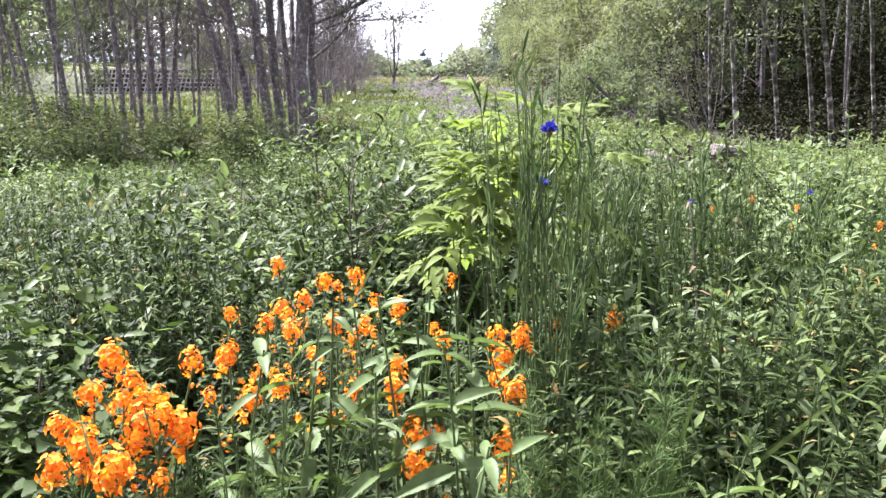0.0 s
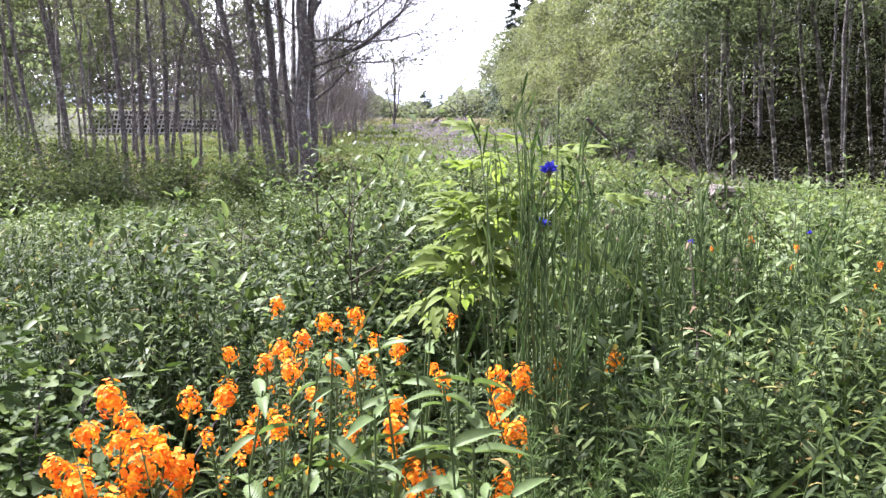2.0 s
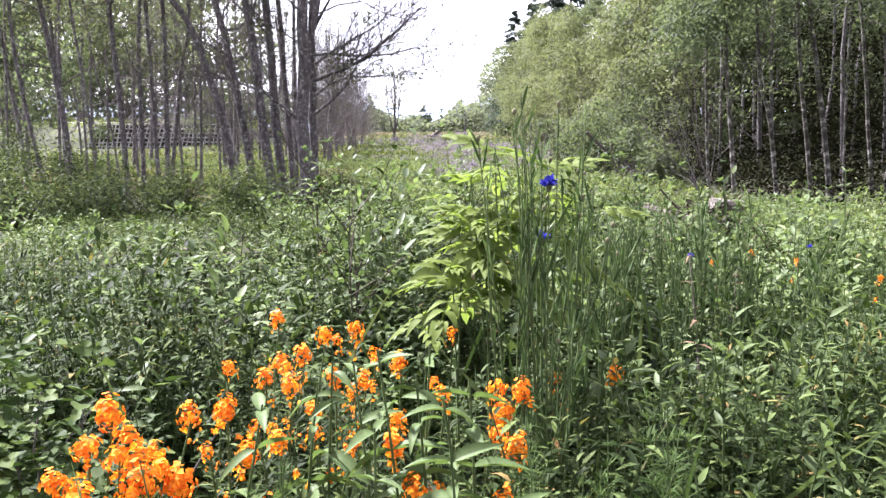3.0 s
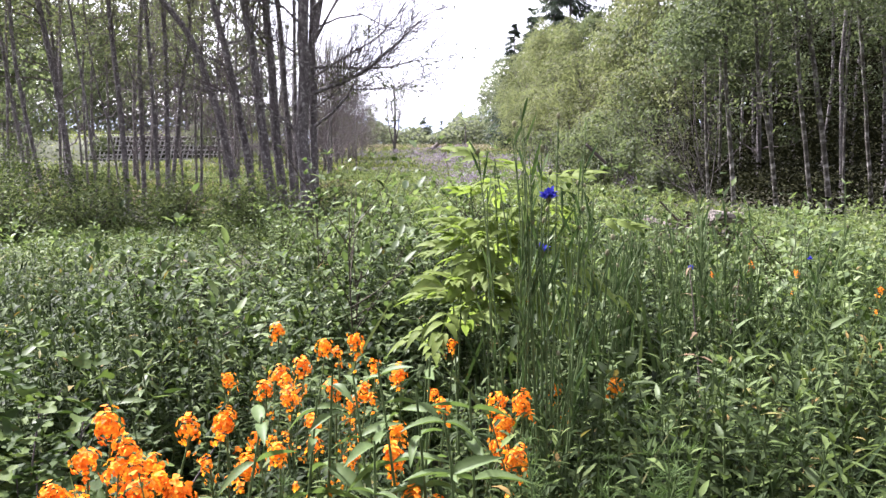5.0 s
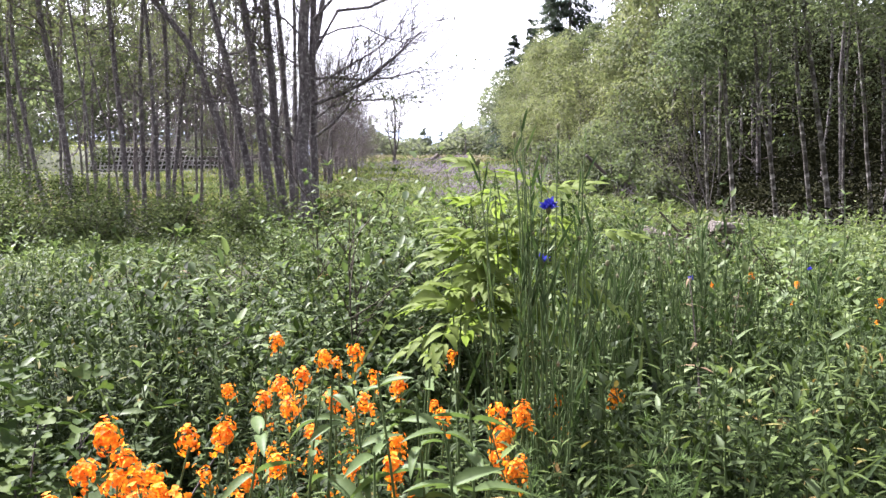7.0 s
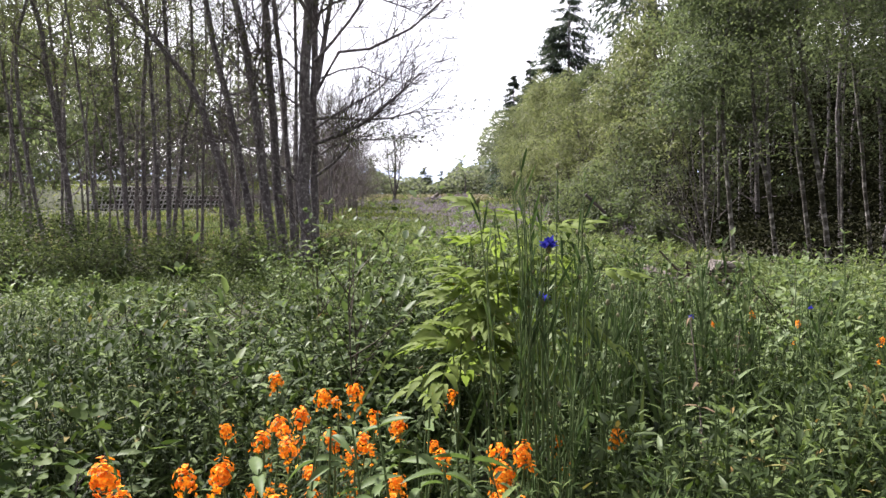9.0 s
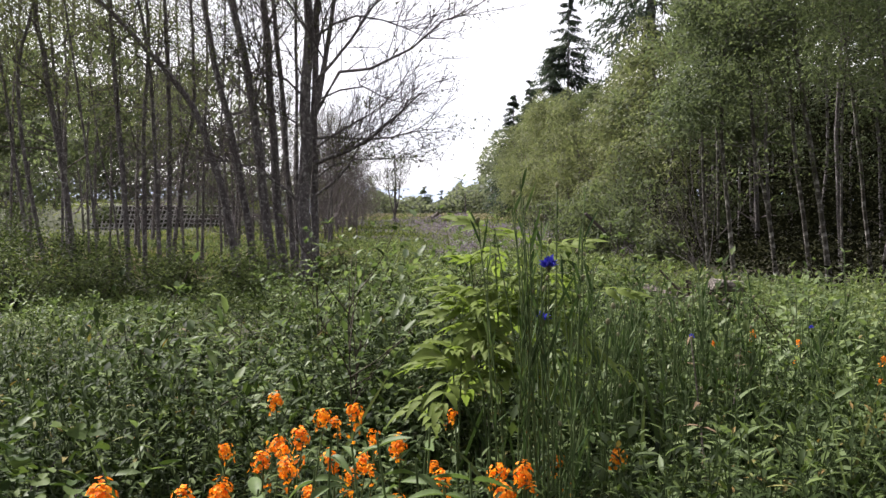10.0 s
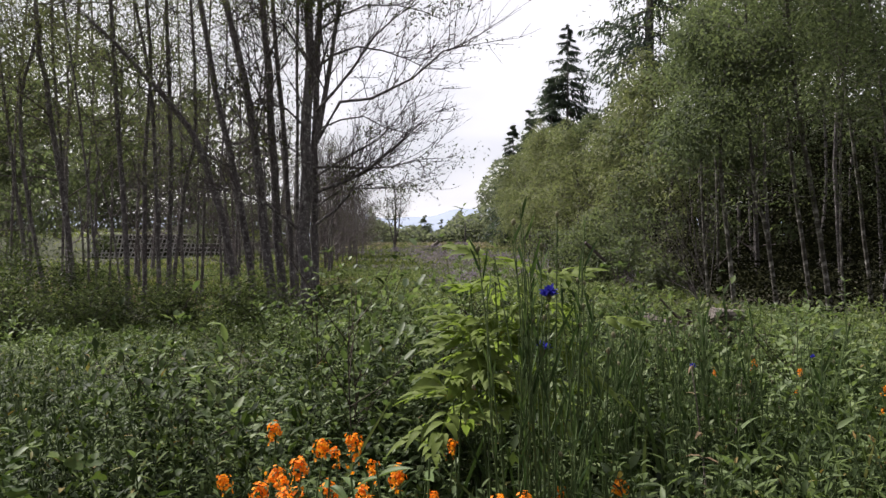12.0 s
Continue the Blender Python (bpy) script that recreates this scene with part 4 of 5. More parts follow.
def undergrowth():
    rng = np.random.default_rng(21)
    lush, stalk, shrub, grass, field, dusk = (Soup() for _ in range(6))
    bare = ((-0.32, 1.35, 0.28), (0.2, 1.9, 0.16), (0.25, 1.30, 0.14), (0.22, 1.14, 0.12), (0.40, 1.32, 0.06), (-0.32, 1.12, 0.2), (-0.82, 1.5, 0.26), (-0.62, 1.36, 0.14),
            (0.58, 2.55, 0.17), (0.12, 2.65, 0.20), (-0.1, 2.2, 0.16), (0.52, 2.1, 0.10))
    clear = lambda x, y: 1.0 * np.all([np.hypot(x - a, y - b) > r for a, b, r in bare], 0)
    # near, all leaves in full shape
    for count, reach, shape in ((820, fan(1.2, 2.6), LANCE), (1500, fan(2.6, 4.4), LEAF)):
        p = meadow(rng, count, reach, lambda x, y: clear(x, y) * (0.25 + 1.1 * lumps(x, y, 1.3)))
        herbs(rng, lush, stalk, p, np.minimum((0.08 + 0.95 * lumps(p[:, 0], p[:, 1], 1.3).clip(0, 1) ** 1.8) * rng.uniform(0.6, 1.3, len(p)) * side_low(p[:, 0], p[:, 1]), rng.uniform(0.48, 0.64, len(p))), 32, 0.062, 0.225, shape, low=0.32)
    p = meadow(rng, 700, fan(1.6, 5.0), lambda x, y: 1.0 * (x < 0.5 + 0.1 * y) * clear(x, y))
    herbs(rng, shrub, stalk, p, np.minimum((0.08 + 0.90 * lumps(p[:, 0], p[:, 1], 1.3).clip(0, 1) ** 1.8) * rng.uniform(0.6, 1.3, len(p)) * side_low(p[:, 0], p[:, 1]), rng.uniform(0.46, 0.62, len(p))), 20, 0.052, 0.45, OVAL, low=0.36, lean=0.25)
    p = meadow(rng, 5000, fan(1.1, 5.0), lambda x, y: 0.35 + 0.5 * (x > 0.4))
    blades(rng, grass, p, 0.42, 0.008)
    # leafy clumps that stand out of the carpet; none before the fallen log
    gap = lambda x, y: 1.0 * ~((np.abs(x / y - 0.323) < 0.03) & (y > 5.8) & (y < 7.8))
    pale = Soup()
    mounds(rng, shrub, meadow(rng, 75, fan(2.3, 5.0, 0.58), clear), 0.17, 0.52, 200, 0.048, 0.45, LEAF)
    mounds(rng, lush, meadow(rng, 60, fan(2.0, 5.0, 0.58), clear), 0.15, 0.54, 210, 0.055, 0.25, LEAF)
    mounds(rng, pale, meadow(rng, 36, fan(2.6, 6.0, 0.55), lambda x, y: clear(x, y) * (x > -1.2)), 0.14, 0.60, 140, 0.060, 0.40, OVAL)
    mounds(rng, field, meadow(rng, 300, fan(4.5, 11.0, 0.58), lambda x, y: gap(x, y) * (x / y > -0.15)), 0.24, 0.52, 300, 0.047, 0.40, DIAMOND)
    # the side towards the alders gets the leaf colour darkened for shade
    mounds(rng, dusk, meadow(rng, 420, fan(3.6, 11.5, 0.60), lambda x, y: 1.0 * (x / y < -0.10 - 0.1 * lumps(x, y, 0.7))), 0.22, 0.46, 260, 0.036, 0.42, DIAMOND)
    mounds(rng, pale, meadow(rng, 120, fan(5.0, 11.5, 0.5), lambda x, y: (0.4 + 0.6 * (x > -1)) * gap(x, y)), 0.20, 0.58, 200, 0.052, 0.40, DIAMOND)
    mounds(rng, field, meadow(rng, 230, fan(11, 30, 0.3), lambda x, y: (x < 4.4) * np.where((x < -2.2) & (y < 22), 0.2, 1.0)), 0.42, 0.44, 130, 0.10, 0.4, DIAMOND)
    # single shoots that rise over the rest, with clear leaf pairs at the top
    for count, reach, shape, ln, asp in ((420, fan(2.2, 4.4, 0.56), OVAL, 0.058, 0.42), (1000, fan(4.2, 8.5, 0.56), LEAF, 0.052, 0.42)):
        p = meadow(rng, count, reach, lambda x, y: clear(x, y) * gap(x, y) * (0.06 + 0.94 * (x / y > -0.20)))
        herbs(rng, pale, stalk, p, (0.28 + 0.28 * lumps(p[:, 0] + 7, p[:, 1], 1.1)) * low(p[:, 1]) * side_low(p[:, 0], p[:, 1]) * rng.uniform(0.8, 1.25, len(p)), 15, ln, asp, shape, (5, 40), low=0.42, lean=0.16, stem_r=0.0028)
    side = np.random.default_rng(60)
    p = meadow(side, 150, fan(3.0, 5.4, 0.56), lambda x, y: clear(x, y) * (x / y > 0.22))
    herbs(side, pale, stalk, p, side.uniform(0.40, 0.64, len(p)) * low(p[:, 1]), 13, 0.075, 0.46, OVAL, (0, 40), low=0.45, lean=0.16, stem_r=0.0028)
    stuff("pale_shrubs", pale, L_PALE, "lighter green leafy clumps in the undergrowth", "undergrowth")
    # middle
    p = meadow(rng, 4800, fan(4.2, 12.0, 0.62), lambda x, y: (0.15 + 0.85 * gap(x, y)) * np.where(x / y > -0.16, 1.0, 0.35))
    herbs(rng, field, None, p, (0.08 + 0.56 * lumps(p[:, 0], p[:, 1], 0.9).clip(0, 0.85) ** 1.8) * low(p[:, 1]) * side_low(p[:, 0], p[:, 1]) * rng.uniform(0.6, 1.35, len(p)), 16, 0.054, 0.34, DIAMOND, low=0.3)
    p = meadow(rng, 2600, fan(4.6, 12.5, 0.62), lambda x, y: gap(x, y) * np.where(x / y > -0.16, 1.0, 0.3))
    herbs(rng, field, stalk, p, (0.08 + 0.56 * lumps(p[:, 0], p[:, 1], 0.9).clip(0, 0.85) ** 1.8) * low(p[:, 1]) * side_low(p[:, 0], p[:, 1]) * rng.uniform(0.6, 1.35, len(p)), 16, 0.048, 0.5, DIAMOND, low=0.3, lean=0.2, stem_r=0.003)
    p = meadow(rng, 12000, fan(4.5, 14, 0.62), lambda x, y: 1.0 * (x < 5.2))
    blades(rng, grass, p, 0.44 * low(p[:, 1]) * side_low(p[:, 0], p[:, 1]), 0.009, shape=DIAMOND)
    # beyond the first trees
    p = meadow(rng, 5500, fan(11.5, 30, 0.45), lambda x, y: (x < 4.6) * np.where((x < -2.2) & (y < 22), 0.25, 1.0))
    herbs(rng, field, None, p, 0.11 + 0.18 * lumps(p[:, 0], p[:, 1], 0.35), 9, 0.085, 0.35, DIAMOND, low=0.3)
    lawn = Soup()
    for way, share in ((grass, 0.45), (lawn, 0.55)):
        p = meadow(rng, int(24000 * share), fan(12, 36, 0.45), lambda x, y: 1.0 * (x < 4.8))
        blades(rng, way, p, 0.28, 0.016, shape=DIAMOND)
        p = meadow(rng, int(13000 * share), strip(-14, 5.2, 34, 72))
        blades(rng, way, p, 0.28, 0.04, shape=DIAMOND)
    p = meadow(rng, 2200, fan(9, 40, 0.6), lambda x, y: 1.0 * (x < -3))
    blades(rng, grass, p, 0.35, 0.03, shape=DIAMOND)
    # long arching blades in front
    p = meadow(rng, 620, fan(1.25, 2.6, 0.6), lambda x, y: 0.2 + 0.8 * (x > 0.3) * 1.0)
    blades(rng, grass, p, 0.72, 0.010, 0.35, 1.0)
    p = np.column_stack([rng.normal(-0.42, 0.16, 120), rng.normal(1.12, 0.05, 120), np.zeros(120)])
    blades(rng, grass, p, 0.64, 0.008, 0.35, 0.9)
    # round and behind the viewer, out of sight
    a, r = rng.uniform(0, 6.28, 900), np.sqrt(rng.uniform(1.4, 70, 900))
    x, y = r * np.cos(a), r * np.sin(a)
    q = np.abs(x) > 0.58 * y
    mounds(rng, field, np.stack([x, y, swell(x, y)], 1)[q], 0.30, 0.42, 90, 0.10, 0.4, DIAMOND)
    a, r = rng.uniform(0, 6.28, 9000), np.sqrt(rng.uniform(1, 150, 9000))
    x, y = r * np.cos(a), r * np.sin(a)
    q = (np.abs(x) > 0.66 * y) & (r > 1.2)
    blades(rng, grass, np.stack([x, y, swell(x, y)], 1)[q], 0.4, 0.012, shape=DIAMOND)
    stuff("undergrowth_herbs", lush, L_HERB, "dense knee-high green herbs with narrow glossy leaves", "undergrowth")
    stuff("fine_undergrowth", dusk, L_FINE, "fine-leaved green herb carpet before the alders, coloured darker for their shade", "undergrowth")
    stuff("undergrowth_shrubs", shrub, L_SHRUB, "low shrubs with rounded green leaves filling the clearing", "undergrowth")
    stuff("meadow_herbs", field, L_MEADOW, "fine-leaved light green herbs covering the clearing", "undergrowth")
    stuff("undergrowth_stalks", stalk, M_STEM, "thin green stalks of the undergrowth", "undergrowth")
    stuff("grass", grass, L_GRASS, "long green grass blades between the herbs", "grass")
    # lilac-grey tufts and straw further off
    tuft, straw, grass_far = Soup(), Soup(), Soup()
    for x, y, w, d, c, h in ((0.75, 20.5, 0.9, 1.2, 800, 0.42), (2.6, 24.5, 1.5, 1.8, 1000, 0.50), (4.0, 26, 1.1, 2.4, 800, 0.5), (0.2, 30, 1.4, 2.2, 600, 0.42), (-0.9, 38, 1.8, 3.0, 700, 0.42),
                             (1.2, 44, 2.2, 5, 1000, 0.42), (-1.6, 50, 2.2, 5, 800, 0.42), (0.6, 58, 3.0, 5, 900, 0.42), (4.2, 19, 0.7, 1.2, 500, 0.5)):
        p = np.stack([rng.normal(x, w * 0.55, c // 75), rng.normal(y, d * 0.6, c // 75)], 1)
        mounds(rng, tuft, np.column_stack([p, swell(p[:, 0], p[:, 1])]), 0.34 + 0.003 * y, 2.3 * h, 170, 0.05 + 0.0014 * y, 0.30, DIAMOND)
    p = meadow(rng, 15000, strip(-10, 6, 60, 98), lambda x, y: lumps(x, y, 0.3))
    blades(rng, straw, p, 0.3, 0.07, 0.8, 0.5, DIAMOND)
    p = meadow(rng, 4500, strip(-12, 6, 56, 96), lambda x, y: 1.1 - lumps(x, y, 0.3))
    blades(rng, grass_far, p, 0.32, 0.07, 0.7, 0.5, DIAMOND)
    p = meadow(rng, 5200, strip(-14, -3.5, 17, 40), lambda x, y: lumps(x, y, 0.4))
    blades(rng, straw, p, 0.26, 0.04, 0.9, 0.5, DIAMOND)
    litter = Soup()
    p = meadow(rng, 15000, strip(-9, -1.6, 12.5, 25), lambda x, y: 0.15 + 0.85 * lumps(x, y, 0.6))
    p[:, 2] += 0.01 + 0.05 * rng.uniform(0, 1, len(p)) ** 2
    leaves(litter, DIAMOND, p, ways(rng, len(p), -10, 25), 0.09 * rng.uniform(0.5, 1.3, len(p)), 0.055, 0.1, ways(rng, len(p), 40, 90))
    stuff("leaf_litter", litter, L_TAN, "brown fallen leaves on the ground among the alders", "leaves")
    p = meadow(rng, 8000, strip(-20, -3.5, 17, 44), lambda x, y: 0.35 + 0.6 * lumps(x, y, 0.5))
    blades(rng, lawn, p, 0.24, 0.035, 0.6, 0.4, DIAMOND)
    bx = rng.uniform(-40, -10, 5000)
    bs = rng.uniform(0, 1, 5000)
    p = np.stack([bx, 47.4 + (bx + 14) * 0.22 + bs * 5, np.clip(bs * 4, 0, 1) * 0.9 + bs * 0.7 + 0.1], 1)
    blades(rng, lawn, p, 0.35, 0.05, 0.6, 0.4, DIAMOND)
    stuff("bright_grass", lawn, L_BRIGHT, "yellow-green grass beyond the alders, coloured bright to look sunlit", "grass")
    stuff("far_grass", grass_far, L_MEADOW, "green grass among the dry tufts far down the clearing", "grass")
    stuff("heath_tufts", tuft, L_HEATH, "lilac-grey dry brushy tufts in the clearing", "brush")
    stuff("dry_grass", straw, L_STRAW, "pale dry grass at the far end of the clearing", "grass")


undergrowth()


# ======== flowers and larger plants, each a thing of its own ========
rng_p = np.random.default_rng(77)


def floor_z(x, y):
    return float(swell(np.array(float(x)), np.array(float(y)))) - 0.02


def flower_head(rng, florets, size):
    """A dome of four-petalled flowers, with a few buds on top."""
    s = Soup()
    florets = int(florets * 1.5)
    out = ways(rng, florets, -45, 85)
    c = out * np.array((1, 1, 1.1)) * size * rng.uniform(0.40, 1.2, (florets, 1))
    c[:, 2] += size * 0.5 * np.sin(7 * out[:, 0] + 3) * np.cos(6 * out[:, 1])
    low_ones = rng.uniform(0, 1, florets) < 0.12
    c[low_ones, 2] -= size * rng.uniform(0.5, 2.2, low_ones.sum())
    a0 = rng.uniform(0, 6.28, florets)
    side = unit(np.cross(out, (0.31, 0.22, 0.9)))
    other = np.cross(out, side)
    for q in range(4):
        a = (a0 + q * 1.571)[:, None]
        way = np.cos(a) * side + np.sin(a) * other
        leaves(s, OVAL, c, way + 0.22 * out, size * 0.34 * rng.uniform(0.75, 1.2, florets), size * 0.30, 0.10, out)
    return s.mesh("flower_head", L_ORANGE)


HEADS = [flower_head(rng_p, n, r) for n, r in ((42, 0.022), (34, 0.019), (48, 0.025), (26, 0.017), (36, 0.021))]
SPENT = [flower_head(rng_p, n, r) for n, r in ((5, 0.018), (7, 0.020))]


def wallflower(rng, x, y, z, label="orange wallflower in full bloom with narrow leaves", size=1.0):
    """x, y, z: where its topmost flower head is."""
    fx, fy = x + rng.normal(0, 0.03), y + rng.normal(0, 0.03)
    base = floor_z(fx, fy)
    root = thing("wallflower", label, "flower", (fx, fy, base), "orange wallflowers")
    top = np.array((x - fx, y - fy, z - base))
    s = np.linspace(0, 1, 6)[:, None]
    path = top * np.concatenate([s ** 1.6, s ** 1.6, s], 1) + np.concatenate([0.008 * np.sin(s * 7), 0 * s, 0 * s], 1)
    stem, green = Soup(), Soup()
    tubes(stem, path[None], np.linspace(0.0032, 0.0018, 6)[None], 5)
    part("stem", stem.mesh("stem", M_STEM), root)
    n = 26
    t = rng.uniform(0.25, 0.93, n)
    leaves(green, LANCE, on_path(path, t), ways(rng, n, 5, 55), 0.055 * rng.uniform(0.6, 1.2, n) * (1.2 - 0.5 * t), 0.0085, 0.35)
    pods = ways(rng, 10, 15, 60)
    leaves(green, DIAMOND, on_path(path, rng.uniform(0.7, 0.97, 10)), pods, 0.035, 0.0025, 0.0)
    part("foliage", green.mesh("foliage", L_HERB), root)
    q = size * rng.uniform(0.85, 1.15)
    part("flower_head", HEADS[rng.integers(5)], root, "orange flower head", Matrix.Translation(top) @ pose(0, 0, 0, rng.uniform(-20, 20), rng.uniform(-20, 20), rng.uniform(0, 360)) @ Matrix.Scale(q, 4))["kind"] = "stuff"
    for u in (0.93, 0.85):
        if rng.uniform() < 0.5:
            w = on_path(path, [u])[0] + rng.normal(0, 0.016, 3)
            part("flower_head", SPENT[rng.integers(2)], root, "loose lower flowers", Matrix.Translation(w) @ pose(0, 0, 0, 0, 0, rng.uniform(0, 360)) @ Matrix.Scale(q, 4))["kind"] = "stuff"
    return root


NEAR = [(-0.51, 1.28, 0.62), (-0.54, 1.26, 0.57), (-0.48, 1.22, 0.57), (-0.47, 1.27, 0.55), (-0.45, 1.3, 0.55), (-0.44, 1.2, 0.54), (-0.4, 1.25, 0.52),
        (-0.57, 1.22, 0.53), (-0.52, 1.18, 0.52), (-0.42, 1.24, 0.55), (-0.54, 1.12, 0.51), (-0.46, 1.12, 0.51), (-0.4, 1.14, 0.49), (-0.5, 1.32, 0.56)]
MID = [(-0.41, 1.62, 0.6), (-0.44, 1.45, 0.56), (-0.37, 1.42, 0.58), (-0.38, 1.34, 0.54), (-0.31, 1.32, 0.54), (-0.35, 1.65, 0.57), (-0.33, 1.72, 0.58),
       (-0.38, 1.95, 0.62), (-0.29, 1.75, 0.59), (-0.26, 1.85, 0.61), (-0.23, 1.84, 0.6), (-0.19, 1.86, 0.62), (-0.14, 1.72, 0.6), (-0.15, 1.6, 0.58)]
MID_B = [(-0.17, 1.56, 0.57), (-0.21, 1.62, 0.58), (-0.31, 1.68, 0.58), (-0.27, 1.36, 0.55), (-0.32, 1.42, 0.55), (-0.23, 1.48, 0.56), (-0.22, 1.42, 0.54),
         (-0.15, 1.36, 0.54), (-0.08, 1.44, 0.56), (-0.08, 1.36, 0.54), (-0.02, 1.62, 0.57), (0.0, 1.58, 0.56), (-0.09, 1.72, 0.58), (-0.29, 1.6, 0.57)]
ASIDE = [(0.1, 1.58, 0.57), (0.15, 1.6, 0.56), (0.11, 1.56, 0.53), (0.13, 1.46, 0.5), (0.1, 1.5, 0.51), (-0.01, 1.25, 0.51), (-0.04, 1.25, 0.51),
         (0.09, 1.22, 0.5), (-0.04, 1.2, 0.48), (0.02, 1.95, 0.59), (0.39, 1.9, 0.51), (0.27, 2.0, 0.47)]
FAR = [(0.94, 3.0, 0.60), (1.11, 3.1, 0.61), (1.32, 3.2, 0.57), (1.38, 2.7, 0.59)]
for spot in NEAR:
    wallflower(rng_p, *spot, size=0.92)
for spot in MID + MID_B:
    wallflower(rng_p, *spot, size=0.78)
for spot in ASIDE:
    wallflower(rng_p, *spot, size=0.78)
for spot in FAR:
    wallflower(rng_p, *spot, "orange wallflower standing among tall grass", 0.55)


def leaf_mesh(name, shape, length, width, droop, mat):
    s = Soup()
    leaves(s, shape, [(0, 0, 0)], [(1, 0, 0)], length, width, droop)
    return s.mesh(name, mat)


BROADS = [leaf_mesh("leaf", TOOTHED, ln, wd, dr, L_BROAD) for ln, wd, dr in ((0.088, 0.028, 0.35), (0.080, 0.027, 0.55), (0.094, 0.030, 0.25), (0.060, 0.020, 0.35))]


def compound_leaf(rng, length, droop):
    """A long leaf cut into pointed leaflets along its midrib."""
    s = Soup()
    at = np.array((0.38, 0.38, 0.62, 0.62, 0.82, 0.82, 0.9))
    turn = np.radians(np.array((48, -48, 40, -40, 28, -28, 0))) + rng.normal(0, 0.1, 7)
    d = np.stack([np.cos(turn), np.sin(turn), np.full(7, 0.05)], 1)
    root = np.stack([at * length, 0 * at, -droop * length * at ** 2], 1)
    leaves(s, BROAD, root, d, length * np.array((0.42, 0.42, 0.46, 0.46, 0.40, 0.40, 0.5)), length * 0.20, droop * 1.2)
    leaves(s, LANCE, [(0, 0, 0)], [(1, 0, 0)], length, length * 0.05, droop)
    return s.mesh("leaf", L_LIME)


LIMES = [compound_leaf(rng_p, 0.15, 0.5), compound_leaf(rng_p, 0.13, 0.65), compound_leaf(rng_p, 0.16, 0.4)]


def leafy_plant(rng, name, label, category, x, y, z, meshes, pairs, low, up, group, wide=0.0, size=1.0, stem_mat=None, lean=0.05):
    """An upright plant with pairs of large leaves, each leaf a part."""
    fx, fy = x + rng.normal(0, lean), y + rng.normal(0, lean)
    base = floor_z(fx, fy)
    root = thing(name, label, category, (fx, fy, base), group)
    top = np.array((x - fx, y - fy, z - base))
    s = np.linspace(0, 1, 6)[:, None]
    path = top * np.concatenate([s ** 1.5, s ** 1.5, s], 1)
    stem = Soup()
    tubes(stem, path[None], np.linspace(0.0042, 0.0018, 6)[None], 5)
    part("stem", stem.mesh("stem", stem_mat or M_STEM), root)
    a = rng.uniform(0, 360)
    for i in range(pairs):
        t = low + (1 - low) * (i + 0.5 * rng.uniform()) / (pairs - 0.5)
        t = min(t, 1.0)
        p = on_path(path, [t])[0]
        a += 90 + rng.uniform(-18, 18)
        for k in (0, 180):
            e = rng.uniform(*up) + 35 * max(0, t - 0.75) * 4 * 0.4
            q = size * rng.uniform(0.75, 1.15) * (1.0 if t < 0.85 else 0.7)
            part("leaf", meshes[rng.integers(len(meshes))], root, "",
                 Matrix.Translation(p) @ pose(0, 0, 0, 0, 0, a + k + rng.uniform(-12, 12)) @ pose(0, 0, 0, rng.uniform(-35, 35), -e, 0) @ Matrix.Scale(q, 4))
    return root


for x, y, z in [(-0.04, 1.25, 0.69), (-0.14, 1.32, 0.69), (-0.2, 1.34, 0.65), (0.01, 1.15, 0.62), (0.06, 1.05, 0.58), (-0.28, 1.3, 0.63),
                (0.37, 1.04, 0.54), (0.09, 1.08, 0.56), (-0.1, 1.22, 0.62), (-0.02, 1.31, 0.72), (-0.10, 1.29, 0.72), (0.04, 1.27, 0.68), (-0.17, 1.3, 0.70), (0.0, 1.2, 0.67)]:
    leafy_plant(rng_p, "leafy_plant", "upright plant with broad pale green toothed leaves", "plant", x, y, z, BROADS, 6, 0.45, (-25, 22), "broad-leaved plants among the wallflowers")

for x, y, z, n in [(0.13, 2.2, 1.00, 4), (0.07, 2.2, 0.93, 3), (0.20, 2.2, 0.98, 3), (0.27, 2.25, 0.96, 3), (0.38, 2.2, 0.90, 1), (0.10, 2.15, 0.86, 4), (0.05, 2.15, 0.82, 3), (0.13, 2.2, 0.79, 3),
                   (0.02, 2.1, 0.77, 3), (0.41, 2.15, 0.72, 1), (-0.03, 2.1, 0.64, 1), (0.24, 2.2, 0.80, 2)]:
    leafy_plant(rng_p, "lime_plant", "tall plant with bright lime-green pointed leaves lit from behind", "plant", x, y, z, LIMES, n + 2 if n > 1 else 1, 0.78, (-15, 28), "lime-green plants behind the cornflowers", lean=0.03)


# cornflowers: bundles of thin stems with narrow upright leaves
def bud_mesh():
    bm = bmesh.new()
    bmesh.ops.create_uvsphere(bm, u_segments=8, v_segments=6, radius=0.0055, matrix=Matrix.Diagonal((1, 1, 1.5, 1)))
    me = bpy.data.meshes.new("bud")
    bm.to_mesh(me)
    bm.free()
    me.materials.append(M_BUD)
    return me


M_BUD = rough_stuff("bud_scales", [(0.35, (0.09, 0.085, 0.045)), (0.65, (0.20, 0.19, 0.11))], 300.0, relief=0.4, depth=0.001)
BUD = bud_mesh()


def bloom_mesh(rng, size):
    s = Soup()
    n = 34
    d = ways(rng, n, 5, 65)
    leaves(s, LANCE, d * 0.003, d, size * rng.uniform(0.6, 1.0, n), size * 0.5, -0.1, ways(rng, n, 20, 90))
    return s.mesh("bloom", L_BLUE)


BLOOM = [bloom_mesh(rng_p, 0.021), bloom_mesh(rng_p, 0.018)]


